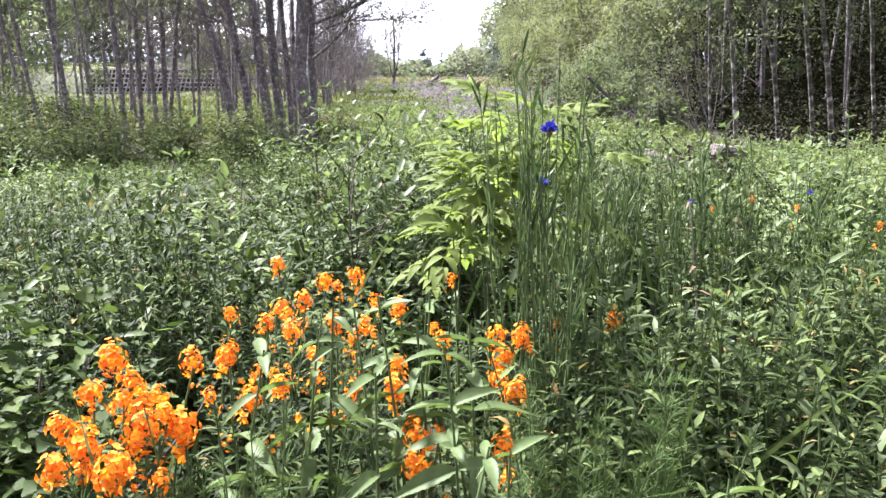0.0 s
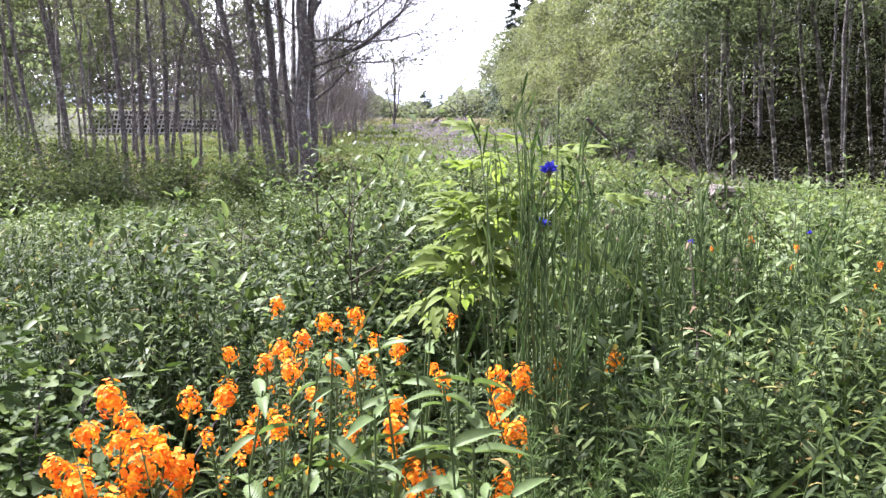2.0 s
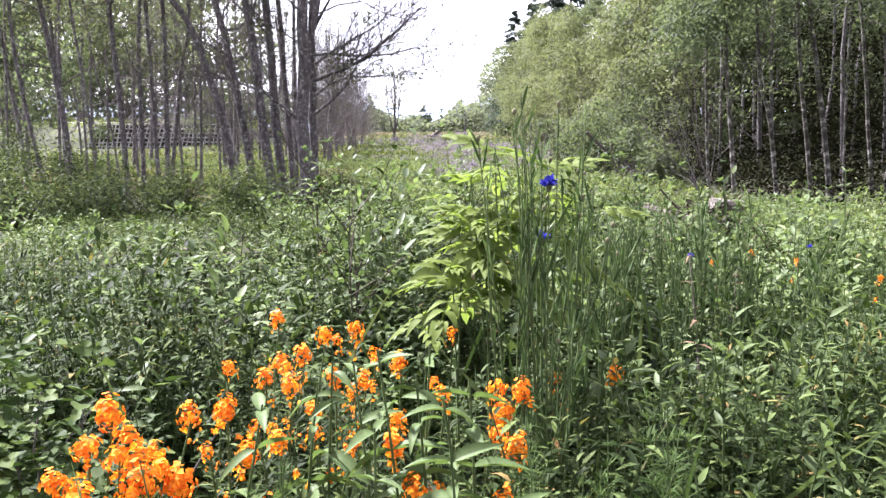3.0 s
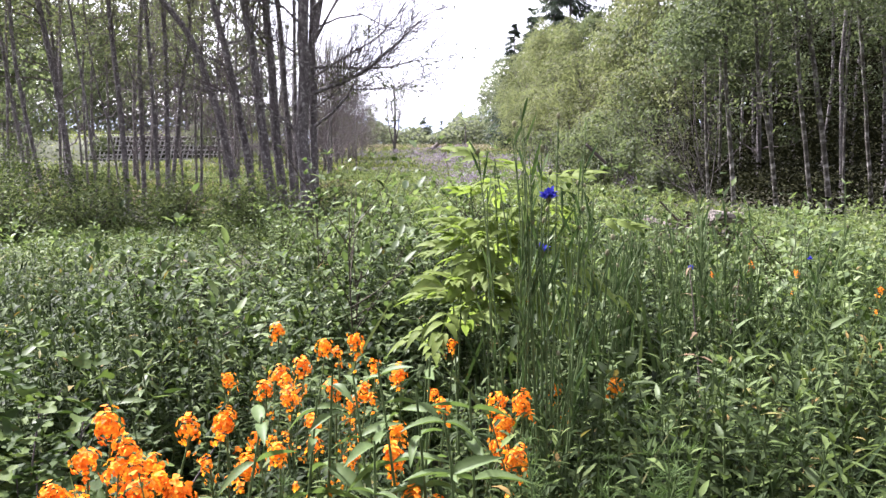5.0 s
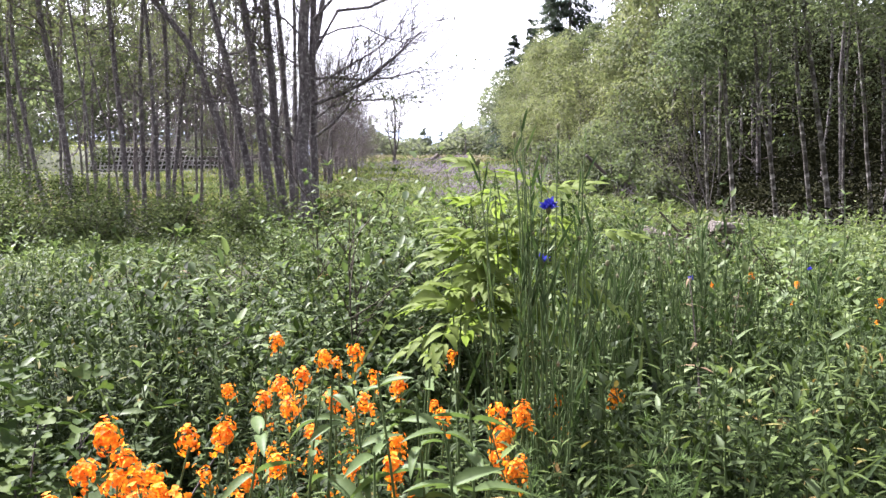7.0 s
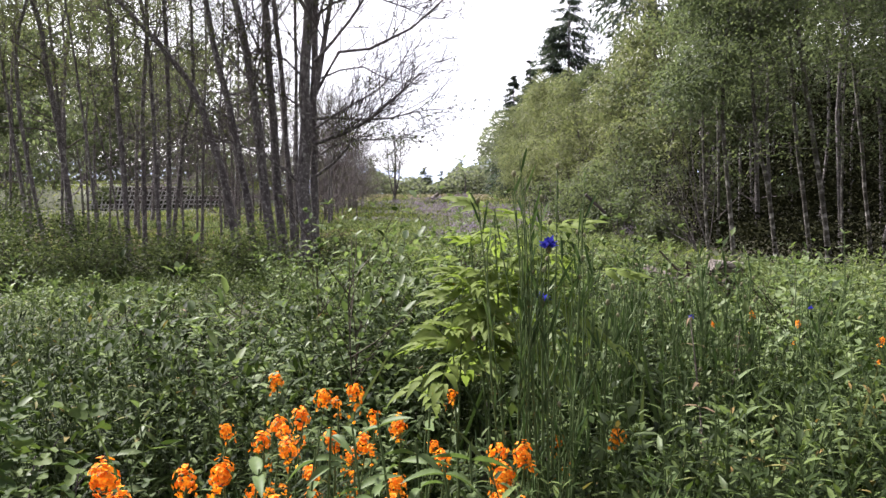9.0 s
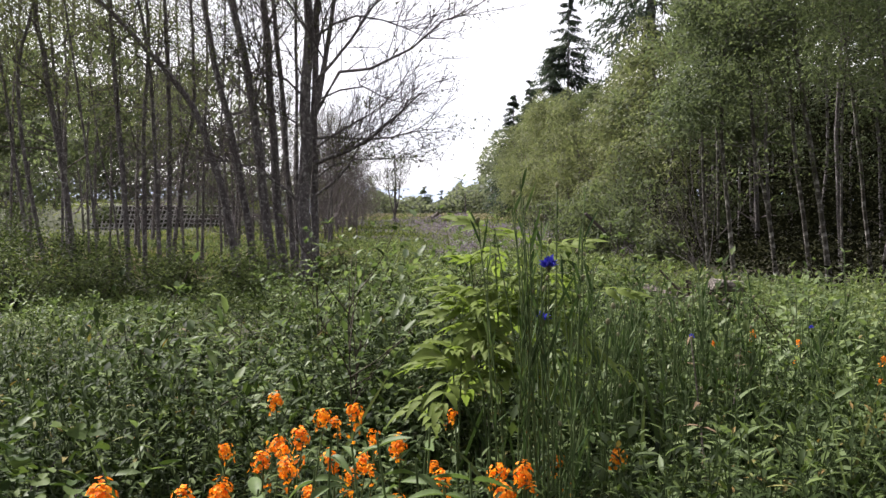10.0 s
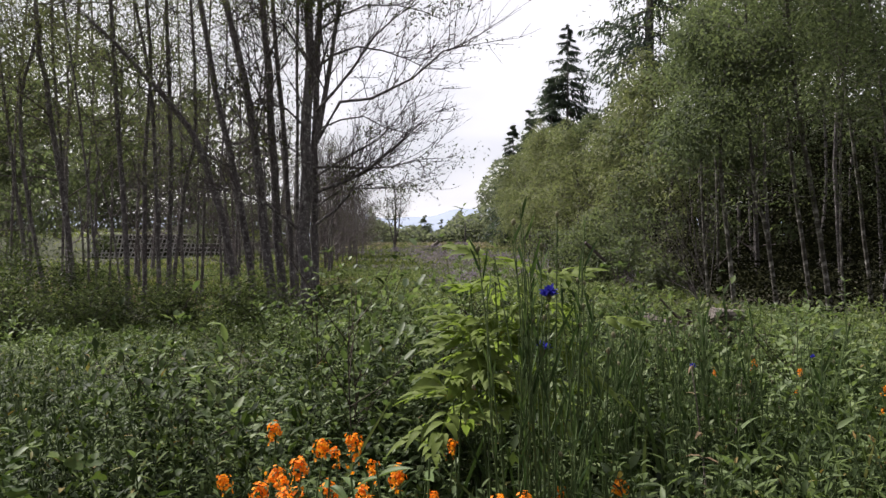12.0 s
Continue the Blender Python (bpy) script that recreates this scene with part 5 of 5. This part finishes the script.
def cornflower(rng, x, y, tops, spread, label, blooms=(), buds=(), gather=None):
    """One plant: a stem for each height in tops; blooms: heads (x, y, z) that it carries; gather: where its stems draw together at the foot."""
    gather = x if gather is None else gather
    base = floor_z(x, y)
    root = thing("cornflower", label, "flower", (x, y, base), "cornflower plants")
    n = len(tops)
    tops = np.asarray(tops) - base
    off = rng.normal(0, 1, (n, 2)) * np.array((spread, spread * 0.8))
    s = np.linspace(0, 1, 7)[None, :, None]
    start = np.concatenate([off * 0.45 + np.array((0.85 * (gather - x), 0.0)), np.zeros((n, 1))], 1)[:, None]
    end = np.concatenate([off, tops[:, None]], 1)[:, None]
    path = start + (end - start) * s + np.concatenate([0.020 * np.sin(s * 5 + rng.uniform(0, 6, (n, 1, 1))), 0.012 * np.cos(s * 4 + rng.uniform(0, 6, (n, 1, 1))), 0 * s * np.ones((n, 1, 1))], 2)
    for bx, by, bz in (*blooms, *buds):
        e = np.array((bx - x, by - y, bz - base))
        st = e * np.array((0.4, 0.4, 0)) + np.array((0.85 * (gather - x), 0, 0))
        q = st + (e - st) * np.linspace(0, 1, 7)[:, None]
        path = np.concatenate([path, q[None]])
    stem, green = Soup(), Soup()
    for q in path:
        one = Soup()
        tubes(one, q[None], np.linspace(0.0026, 0.0013, 7)[None], 5)
        part("stem", one.mesh("stem", M_STEM), root)
    ends = list(path[:n, -1]) + [(bx - x, by - y, bz - base) for bx, by, bz in buds] * 3
    fork0 = np.concatenate([on_path(path[i], rng.uniform(0.5, 0.85, 2)) for i in range(n)])
    fd = unit(np.stack([rng.normal(0, 0.22, 2 * n), rng.normal(0, 0.22, 2 * n), np.ones(2 * n)], 1))
    fl = np.repeat(tops, 2) * rng.uniform(0.1, 0.24, 2 * n)
    fork = arcs(rng, fork0, fd, fl, 4, 0.08, 0.02)
    tubes(stem, fork, np.array((0.0015, 0.0014, 0.0012, 0.001))[None] * np.ones((2 * n, 1)), 4)
    ends += list(fork[:, -1])
    part("branchwork", stem.mesh("branchwork", M_STEM), root)["kind"] = "stuff"
    for i in range(len(path)):
        m = 11
        t = rng.uniform(0.12, 0.99, m)
        d = unit(np.stack([rng.normal(0, 0.26, m), rng.normal(0, 0.26, m), np.ones(m)], 1))
        leaves(green, BLADE, on_path(path[i], t), d, 0.11 * rng.uniform(0.5, 1.2, m) * (1.25 - 0.6 * t), 0.0058, 0.12 * rng.uniform(-0.5, 2.5, m), ways(rng, m, -15, 15))
    m = 2 * len(fork)
    src = rng.integers(0, len(fork), m)
    d = unit(np.stack([rng.normal(0, 0.28, m), rng.normal(0, 0.28, m), np.ones(m)], 1))
    leaves(green, BLADE, fork[src, rng.integers(0, 3, m)], d, 0.06 * rng.uniform(0.5, 1.2, m), 0.004, 0.1, ways(rng, m, -15, 15))
    part("foliage", green.mesh("foliage", L_CORN), root)["kind"] = "stuff"
    for e in ends:
        if rng.uniform() < 0.3:
            part("bud", BUD, root, "", Matrix.Translation(e) @ pose(0, 0, 0, rng.uniform(-20, 20), rng.uniform(-20, 20), 0) @ Matrix.Scale(rng.uniform(0.6, 0.95), 4))
    for i, (bx, by, bz) in enumerate(blooms):
        b = part("bloom", BLOOM[i % 2], root, "ruffled violet-blue bloom", Matrix.Translation((bx - x, by - y, bz - base)) @ pose(0, 0, 0, rng.uniform(-15, 15), rng.uniform(-15, 15), 0) @ Matrix.Scale(0.5 if by > 2.2 else 1.0, 4))
        part("calyx", BUD, b, "scaly green calyx", Matrix.Translation((0, 0, -0.004)) @ Matrix.Scale(1.1, 4))


TALL = "tall cornflower clump with thin grey-green stems and buds"
cornflower(rng_p, 0.13, 1.76, [1.02, 0.96, 0.99, 0.9], 0.026, TALL, (), [(0.155, 1.75, 1.12), (0.145, 1.78, 1.09), (0.16, 1.74, 1.08), (0.07, 1.75, 1.035)], gather=0.225)
cornflower(rng_p, 0.18, 1.74, [1.06, 1.0, 0.94, 0.88], 0.026, TALL, gather=0.225)
cornflower(rng_p, 0.235, 1.76, [0.98, 0.93, 0.88], 0.026, "tall cornflower clump with a blue bloom and buds", [(0.21, 1.72, 0.945), (0.215, 1.85, 0.82)], [(0.23, 1.75, 1.105), (0.2, 1.77, 1.04), (0.29, 1.78, 1.076)], gather=0.225)
cornflower(rng_p, 0.29, 1.8, [1.03, 0.97, 0.9, 0.86], 0.028, TALL, gather=0.225)
cornflower(rng_p, 0.33, 1.85, [0.94, 0.88, 0.82], 0.03, TALL, gather=0.225)
for i in range(9):
    x, y = 0.48 + 0.05 * i, 2.45 + 0.12 * (i % 4)
    cornflower(rng_p, x, y, rng_p.uniform(0.66, 0.88, 5), 0.04, "lower cornflower clump with narrow grey-green leaves", [(0.72, 2.5, 0.69)] if i == 4 else ())
for i in range(9):
    x, y = 0.90 + 0.09 * i, 2.75 + 0.15 * (i % 3)
    cornflower(rng_p, x, y, rng_p.uniform(0.56, 0.78, 4), 0.06, "lower cornflower clump among mixed herbs", [(1.28, 3.0, 0.65)] if i == 4 else ())


# horsetails: whorls of fine branches round a stem
def horsetail_mesh(rng, h):
    s = Soup()
    levels, each = 13, 12
    z = np.repeat(np.linspace(0.2, 0.96, levels), each)
    n = len(z)
    a = np.tile(np.arange(each) * 2 * np.pi / each, levels) + rng.uniform(0, 1, n)
    e = np.radians(rng.uniform(15, 60, n))
    d = np.stack([np.cos(a) * np.cos(e), np.sin(a) * np.cos(e), np.sin(e)], 1)
    leaves(s, DIAMOND, np.stack([0 * z, 0 * z, z * h], 1), d, 0.14 * (1.12 - z) * rng.uniform(0.6, 1.1, n), 0.0015, 0.05)
    return s.mesh("whorl_foliage", L_HORSE)


def horsetail_stem(h):
    s = Soup()
    tubes(s, np.stack([np.zeros(4), np.zeros(4), np.linspace(0, h, 4)], 1)[None], np.linspace(0.002, 0.0008, 4)[None], 5)
    return s.mesh("stem", M_STEM)


HORSE = [(horsetail_stem(h), horsetail_mesh(rng_p, h)) for h in (0.42, 0.48, 0.36)]


def horsetail(rng, x, y, q):
    root = thing("horsetail", "feathery green horsetail with fine whorled branches", "horsetail", (x, y, floor_z(x, y)), "horsetails", rng.uniform(0, 360))
    st, br = HORSE[rng.integers(3)]
    m = pose(0, 0, 0, rng.uniform(-15, 15), rng.uniform(-15, 15), 0) @ Matrix.Scale(q, 4)
    part("stem", st, root, "", m)
    part("whorl_foliage", br, root, "", m)["kind"] = "stuff"


for cx, cy, w, c, q in ((0.235, 1.32, 0.045, 15, 1.25), (0.40, 1.36, 0.03, 6, 1.2), (-0.32, 1.14, 0.07, 24, 1.2), (0.28, 1.2, 0.04, 3, 1.1), (-0.42, 1.16, 0.05, 10, 1.15)):
    for _ in range(c):
        horsetail(rng_p, cx + rng_p.normal(0, w), cy + rng_p.normal(0, w * 0.7), q * rng_p.uniform(0.85, 1.12))


# a currant bush with lobed leaves
def lobed_bush(rng, x, y, w, h, count):
    base = floor_z(x, y)
    root = thing("currant_bush", "low bush with lobed maple-like green leaves", "bush", (x, y, base), "currant bushes")
    green, wood = Soup(), Soup()
    n = 12
    p = arcs(rng, np.zeros((n, 3)), ways(rng, n, 45, 85), h * rng.uniform(0.7, 1.1, n), 5, 0.0, 0.06)
    tubes(wood, p, np.linspace(0.004, 0.0015, 5)[None] * np.ones((n, 1)), 4)
    q = rng.normal(0, 1, (count, 3)) * np.array((w * 0.5, w * 0.5, h * 0.25)) + np.array((0, 0, h * 0.62))
    q[:, 2] = np.clip(q[:, 2], 0.03, h * 1.1)
    leaves(green, LOBED, q, ways(rng, count, -20, 40), 0.040 * rng.uniform(0.6, 1.25, count), 0.040, 0.25, ways(rng, count, 45, 90))
    part("branchwork", wood.mesh("branchwork", M_TWIG), root)["kind"] = "stuff"
    part("foliage", green.mesh("foliage", L_LOBED), root)["kind"] = "stuff"


lobed_bush(rng_p, -0.82, 1.55, 0.22, 0.60, 620)
lobed_bush(rng_p, -0.66, 1.40, 0.14, 0.45, 300)
lobed_bush(rng_p, -1.15, 1.75, 0.25, 0.60, 300)


# a dark-twigged sapling and other tall stalks over the herbs
def sapling(rng, x, y, h, label, n=7, leaf=26, mat=None, size=0.05, forks=0.35):
    base = floor_z(x, y)
    root = thing("sapling", label, "sapling", (x, y, base), "saplings in the undergrowth")
    wood, green = Soup(), Soup()
    main = arcs(rng, np.zeros((1, 3)), [(rng.normal(0, 0.1), rng.normal(0, 0.1), 1)], h, 6, 0, 0.03)
    tubes(wood, main, np.linspace(0.004, 0.0015, 6)[None], 5)
    t = rng.uniform(forks, 0.9, n)
    d = ways(rng, n, 25, 65)
    p = arcs(rng, on_path(main[0], t), d, h * rng.uniform(0.25, 0.6, n), 5, 0.15, 0.07)
    tubes(wood, p, np.linspace(0.0024, 0.001, 5)[None] * np.ones((n, 1)), 4)
    q = p[rng.integers(0, n, leaf * 3), rng.integers(1, 5, leaf * 3)]
    leaves(green, OVAL, q, ways(rng, len(q), 0, 60), size * rng.uniform(0.5, 1.1, len(q)), size * 0.45, 0.2)
    part("branchwork", wood.mesh("branchwork", M_BROWN), root)["kind"] = "stuff"
    part("foliage", green.mesh("foliage", mat or L_SHRUB), root)["kind"] = "stuff"


sapling(rng_p, -0.33, 2.9, 0.80, "dark-twigged sapling with few small leaves", 9, 14)
for x, y, h in ((-0.5, 3.6, 0.8), (0.1, 4.3, 0.8), (-0.2, 4.9, 0.85), (-0.85, 2.7, 0.66), (-0.9, 3.7, 0.70), (0.5, 5.6, 0.85), (-0.75, 5.2, 0.8), (0.95, 4.6, 0.75), (0.2, 6.6, 0.8), (-0.6, 7.2, 0.8)):
    sapling(rng_p, x, y, h * float(0.3 + 0.7 * low(y) * side_low(x, y)), "light green sapling rising over the herbs", 8, 40, L_PALE, 0.052)
# the higher shrubs in the middle of the clearing, with dark hollows between them
for x, y, h in ((-0.62, 2.75, 0.52), (-0.28, 3.15, 0.58), (0.02, 3.3, 0.62), (-0.95, 3.25, 0.50), (0.3, 3.5, 0.64), (-0.5, 3.9, 0.60), (-0.1, 4.1, 0.62), (-1.35, 3.9, 0.46), (0.62, 3.9, 0.62), (-0.9, 4.5, 0.55),
                (0.25, 4.6, 0.60), (-0.4, 5.0, 0.56), (0.75, 4.9, 0.58), (-1.6, 5.0, 0.42), (-0.05, 5.5, 0.52), (-1.0, 5.7, 0.48), (0.5, 6.0, 0.50), (-0.45, 6.4, 0.46), (1.2, 4.2, 0.58), (1.55, 3.5, 0.58),
                (1.75, 4.6, 0.58), (2.1, 5.3, 0.52), (1.3, 5.8, 0.50), (2.6, 6.2, 0.46), (1.0, 6.8, 0.42), (0.15, 7.3, 0.38), (-0.8, 7.4, 0.36), (3.0, 7.2, 0.40)):
    sapling(rng_p, x, y, h, "bushy shrub with light green oval leaves", 15, 75, L_PALE, 0.05, 0.1)
WILLOWHERB = [leaf_mesh("leaf", LANCE, ln, wd, 0.3, L_PALE) for ln, wd in ((0.085, 0.022), (0.07, 0.018), (0.10, 0.026))]
for x, y, z in ((1.62, 3.5, 0.90), (1.31, 5.0, 0.73), (1.15, 4.9, 0.70), (1.45, 5.2, 0.68), (0.62, 1.75, 0.60), (0.80, 1.9, 0.58), (0.72, 2.1, 0.60), (0.95, 2.1, 0.60), (1.05, 1.85, 0.62), (0.52, 1.55, 0.52),
                (0.66, 1.45, 0.52), (0.88, 1.6, 0.56), (0.45, 1.75, 0.56), (1.2, 2.3, 0.62), (1.35, 3.3, 0.72), (1.75, 3.9, 0.75), (2.0, 4.2, 0.74), (1.1, 3.9, 0.66), (0.40, 1.98, 0.62), (0.43, 2.05, 0.6),
                (-1.02, 2.6, 0.66), (-0.6, 2.3, 0.55), (-0.75, 2.1, 0.54), (-1.0, 2.0, 0.55), (0.56, 1.25, 0.44), (0.70, 1.3, 0.46), (1.9, 5.2, 0.7), (2.4, 5.4, 0.7)):
    leafy_plant(rng_p, "willowherb", "upright willowherb with narrow pale green leaves", "plant", x, y, z, WILLOWHERB, 9, 0.35, (5, 45), "willowherbs in the undergrowth", lean=0.03)


# dark bushes below the alders, and the fallen log
def bush(rng, x, y, w, h, count, mat, label, size=0.05, full=False):
    root = thing("bush", label, "bush", (x, y, floor_z(x, y)), "bushes below the trees")
    green, wood = Soup(), Soup()
    n = 16
    p = arcs(rng, np.zeros((n, 3)), ways(rng, n, 35, 85), h * rng.uniform(0.7, 1.05, n), 5, 0.0, 0.08)
    tubes(wood, p, np.linspace(0.008, 0.002, 5)[None] * np.ones((n, 1)), 4)
    if full:
        billows(rng, green, p[:, 2:].reshape(-1, 3), count, w * 0.2, size)
        count = count // 6
    q = p[rng.integers(0, n, count), rng.integers(1, 5, count)] + rng.normal(0, w * 0.2, (count, 3))
    q[:, 2] = np.abs(q[:, 2])
    leaves(green, DIAMOND, q, ways(rng, count, -30, 50), size * rng.uniform(0.6, 1.3, count), size * 0.45, 0.2, ways(rng, count, 15, 90))
    part("branchwork", wood.mesh("branchwork", M_TWIG), root)["kind"] = "stuff"
    part("foliage", green.mesh("foliage", mat), root)["kind"] = "stuff"


for x, y, w, h in ((-2.24, 9.0, 0.5, 0.62), (-2.85, 9.4, 0.4, 0.66), (-2.0, 9.6, 0.5, 0.7), (-5.0, 10.0, 0.8, 0.9), (-4.6, 10.6, 0.9, 0.9), (-5.8, 10.8, 0.9, 1.1), (-3.9, 10.2, 0.7, 0.7), (-1.2, 10.4, 0.5, 0.6), (-3.3, 10.6, 0.6, 0.7),
                   (-6.5, 12.5, 1.2, 1.2), (-5.2, 8.6, 0.6, 0.6), (-4.3, 8.8, 0.7, 0.75), (-4.8, 9.3, 0.8, 0.8), (-3.8, 9.2, 0.6, 0.6), (-21.5, 42.0, 2.4, 2.2), (-20.0, 41.0, 1.8, 1.5), (-23.0, 43.0, 2.4, 2.4)):
    # the far bushes take the leaf colour that is darkened for shade
    bush(rng_p, x, y, w, h if y > 30 else 0.84 * h, 2300, L_SHADE_TINT if y > 30 else L_FINE if w > 0.75 else L_MEADOW, "dark green bush at the foot of the alders")
for x, y, w, h, c in ((3.4, 20.0, 0.8, 1.2, 2600), (3.9, 19.0, 0.8, 1.9, 3000), (3.3, 23.0, 0.8, 1.2, 2200), (4.4, 22.0, 1.2, 2.6, 4200), (4.2, 16.6, 0.6, 0.9, 1600)):
    bush(rng_p, x, y, w, h, c, L_ALDER, "leafy bush at the edge of the wood", 0.075, True)
# shade of the hollow is put into these bushes' leaf colour
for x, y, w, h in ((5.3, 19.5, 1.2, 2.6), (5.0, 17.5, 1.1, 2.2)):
    bush(rng_p, x, y, w, h, 1800, L_SHADE_TINT, "bush at the wood's edge, coloured near-black for a shaded hollow", 0.06)


def fallen_log(x, y, z, length, r, yaw, pitch, label, mat=None):
    rng = np.random.default_rng(int(1000 * abs(x)))
    root = thing("fallen_log", label, "log", (x, y, z), "weathered logs", yaw)
    k, sides = 12, 14
    s, a = np.meshgrid(np.linspace(-0.5, 0.5, k), np.arange(sides) * 2 * np.pi / sides, indexing="ij")
    rr = r * (1 + 0.10 * np.sin(3 * a + s * 5) + 0.06 * rng.normal(0, 1, s.shape))
    v = np.stack([s * length, rr * np.cos(a), rr * np.sin(a)], -1)
    i, j = np.meshgrid(np.arange(k - 1), np.arange(sides), indexing="ij")
    f = np.stack([i * sides + j, (i + 1) * sides + j, (i + 1) * sides + (j + 1) % sides, i * sides + (j + 1) % sides], -1).reshape(-1, 4)
    sp = Soup().add(v, f)
    m = pose(0, 0, 0, 0, pitch, 0)
    part("bark", sp.mesh("bark", mat or M_DRY), root, "", m)
    for e, sign in ((-0.5, 1), (0.5, -1)):
        cap = Soup()
        ring = v[0 if e < 0 else -1] * np.array((1, 0.99, 0.99))
        cap.add(np.concatenate([ring, [[e * length * 0.97, 0, 0]]]), np.array([(q, (q + 1) % sides, sides)[::sign] for q in range(sides)]))
        part("cut_end", cap.mesh("cut_end", mat or M_DRY), root, "", m)


def brushwood_heap(x, y, wide, high, count):
    """Dead sticks thrown on a heap, each a part."""
    rng = np.random.default_rng(31)
    root = thing("brushwood_heap", "heap of dead brown sticks half hidden in the herbs", "brushwood", (x, y, floor_z(x, y)))
    for _ in range(count):
        a = rng.uniform(0, 6.28)
        r = wide * rng.uniform(0, 1) ** 0.7
        p = np.array((r * math.cos(a), 0.5 * r * math.sin(a), high * (1 - 0.55 * r / wide) * rng.uniform(0.1, 0.95)))
        way = unit(np.array((rng.normal(0, 1), rng.normal(0, 0.6), rng.normal(0, 0.22))))
        half = rng.uniform(0.12, 0.38)
        q = np.stack([p - way * half, p + rng.normal(0, 0.02, 3), p + way * half])
        q[:, 2] = np.maximum(q[:, 2], 0.03)
        one = Soup()
        tubes(one, q[None], (rng.uniform(0.009, 0.024) * np.array((1.0, 0.9, 0.55)))[None], 5)
        part("stick", one.mesh("stick", M_DRY if rng.uniform() < 0.4 else M_BROWN), root)


brushwood_heap(2.25, 7.65, 0.55, 0.42, 70)
fallen_log(2.49, 7.6, 0.41, 0.30, 0.05, 14, 5, "weathered pale fallen log lying in the herbs", M_LOG)
fallen_log(1.88, 7.6, 0.33, 0.24, 0.065, -30, 12, "short broken brown log in the herbs")
fallen_log(2.98, 17.0, 0.85, 0.55, 0.03, 10, 42, "dark leaning dead trunk at the wood's edge", M_TWIG)
fallen_log(-0.55, 60.0, 0.85, 0.6, 0.13, 30, -35, "pale broken stump in the far clearing")


# a dead sapling with pale bare branches before the dark wood
def dead_sapling(rng, x, y, h, side):
    root = thing("dead_sapling", "dead sapling with pale bare branches", "sapling", (x, y, floor_z(x, y)), "dead saplings")
    n = 4
    p = arcs(rng, np.tile((0.0, 0.0, 0.2), (n, 1)), unit(np.stack([rng.normal(side, 0.35, n), rng.normal(0, 0.3, n), rng.uniform(0.6, 1.6, n)], 1)), h * rng.uniform(0.6, 1.1, n), 6, 0.1, 0.06)
    for q in p:
        one = Soup()
        tubes(one, q[None], np.linspace(0.010, 0.003, 6)[None], 4)
        part("branch", one.mesh("branch", M_BARK), root)
    twig = Soup()
    m = 30
    q = arcs(rng, p[rng.integers(0, n, m), rng.integers(2, 5, m)], unit(np.stack([rng.normal(side, 0.6, m), rng.normal(0, 0.4, m), rng.uniform(0, 1.2, m)], 1)), 0.5 * rng.uniform(0.4, 1.1, m), 4, 0.1, 0.08)
    tubes(twig, q, np.linspace(0.005, 0.002, 4)[None] * np.ones((m, 1)), 3)
    part("branchwork", twig.mesh("branchwork", M_PALE), root)["kind"] = "stuff"


dead_sapling(rng_p, 4.05, 13.8, 1.9, -0.6)
dead_sapling(rng_p, 4.35, 14.2, 2.4, -0.3)
dead_sapling(rng_p, 6.6, 13.0, 1.6, 0.3)


# a thin post at the far end
def far_post(x, y, h):
    root = thing("post", "thin weathered wooden post in the far clearing", "post", (x, y, floor_z(x, y)))
    one = Soup()
    tubes(one, np.stack([np.zeros(4), np.zeros(4), np.linspace(0, h, 4)], 1)[None], np.array((0.07, 0.065, 0.06, 0.02))[None], 7)
    part("shaft", one.mesh("shaft", M_BARK), root)


far_post(1.75, 68.0, 2.1)

DRIED = [leaf_mesh("leaf", LANCE, 0.07, 0.012, 0.7, L_TAN), leaf_mesh("leaf", LANCE, 0.05, 0.010, 0.9, L_TAN)]
for x, y, z in ((0.66, 2.3, 0.72), (-1.25, 4.2, 0.50), (0.95, 2.75, 0.62)):
    leafy_plant(rng_p, "dry_stalk", "dead stalk with tan curled leaves among the green herbs", "plant", x, y, z, DRIED, 5, 0.5, (0, 40), "dead stalks", lean=0.04, stem_mat=M_DRY)
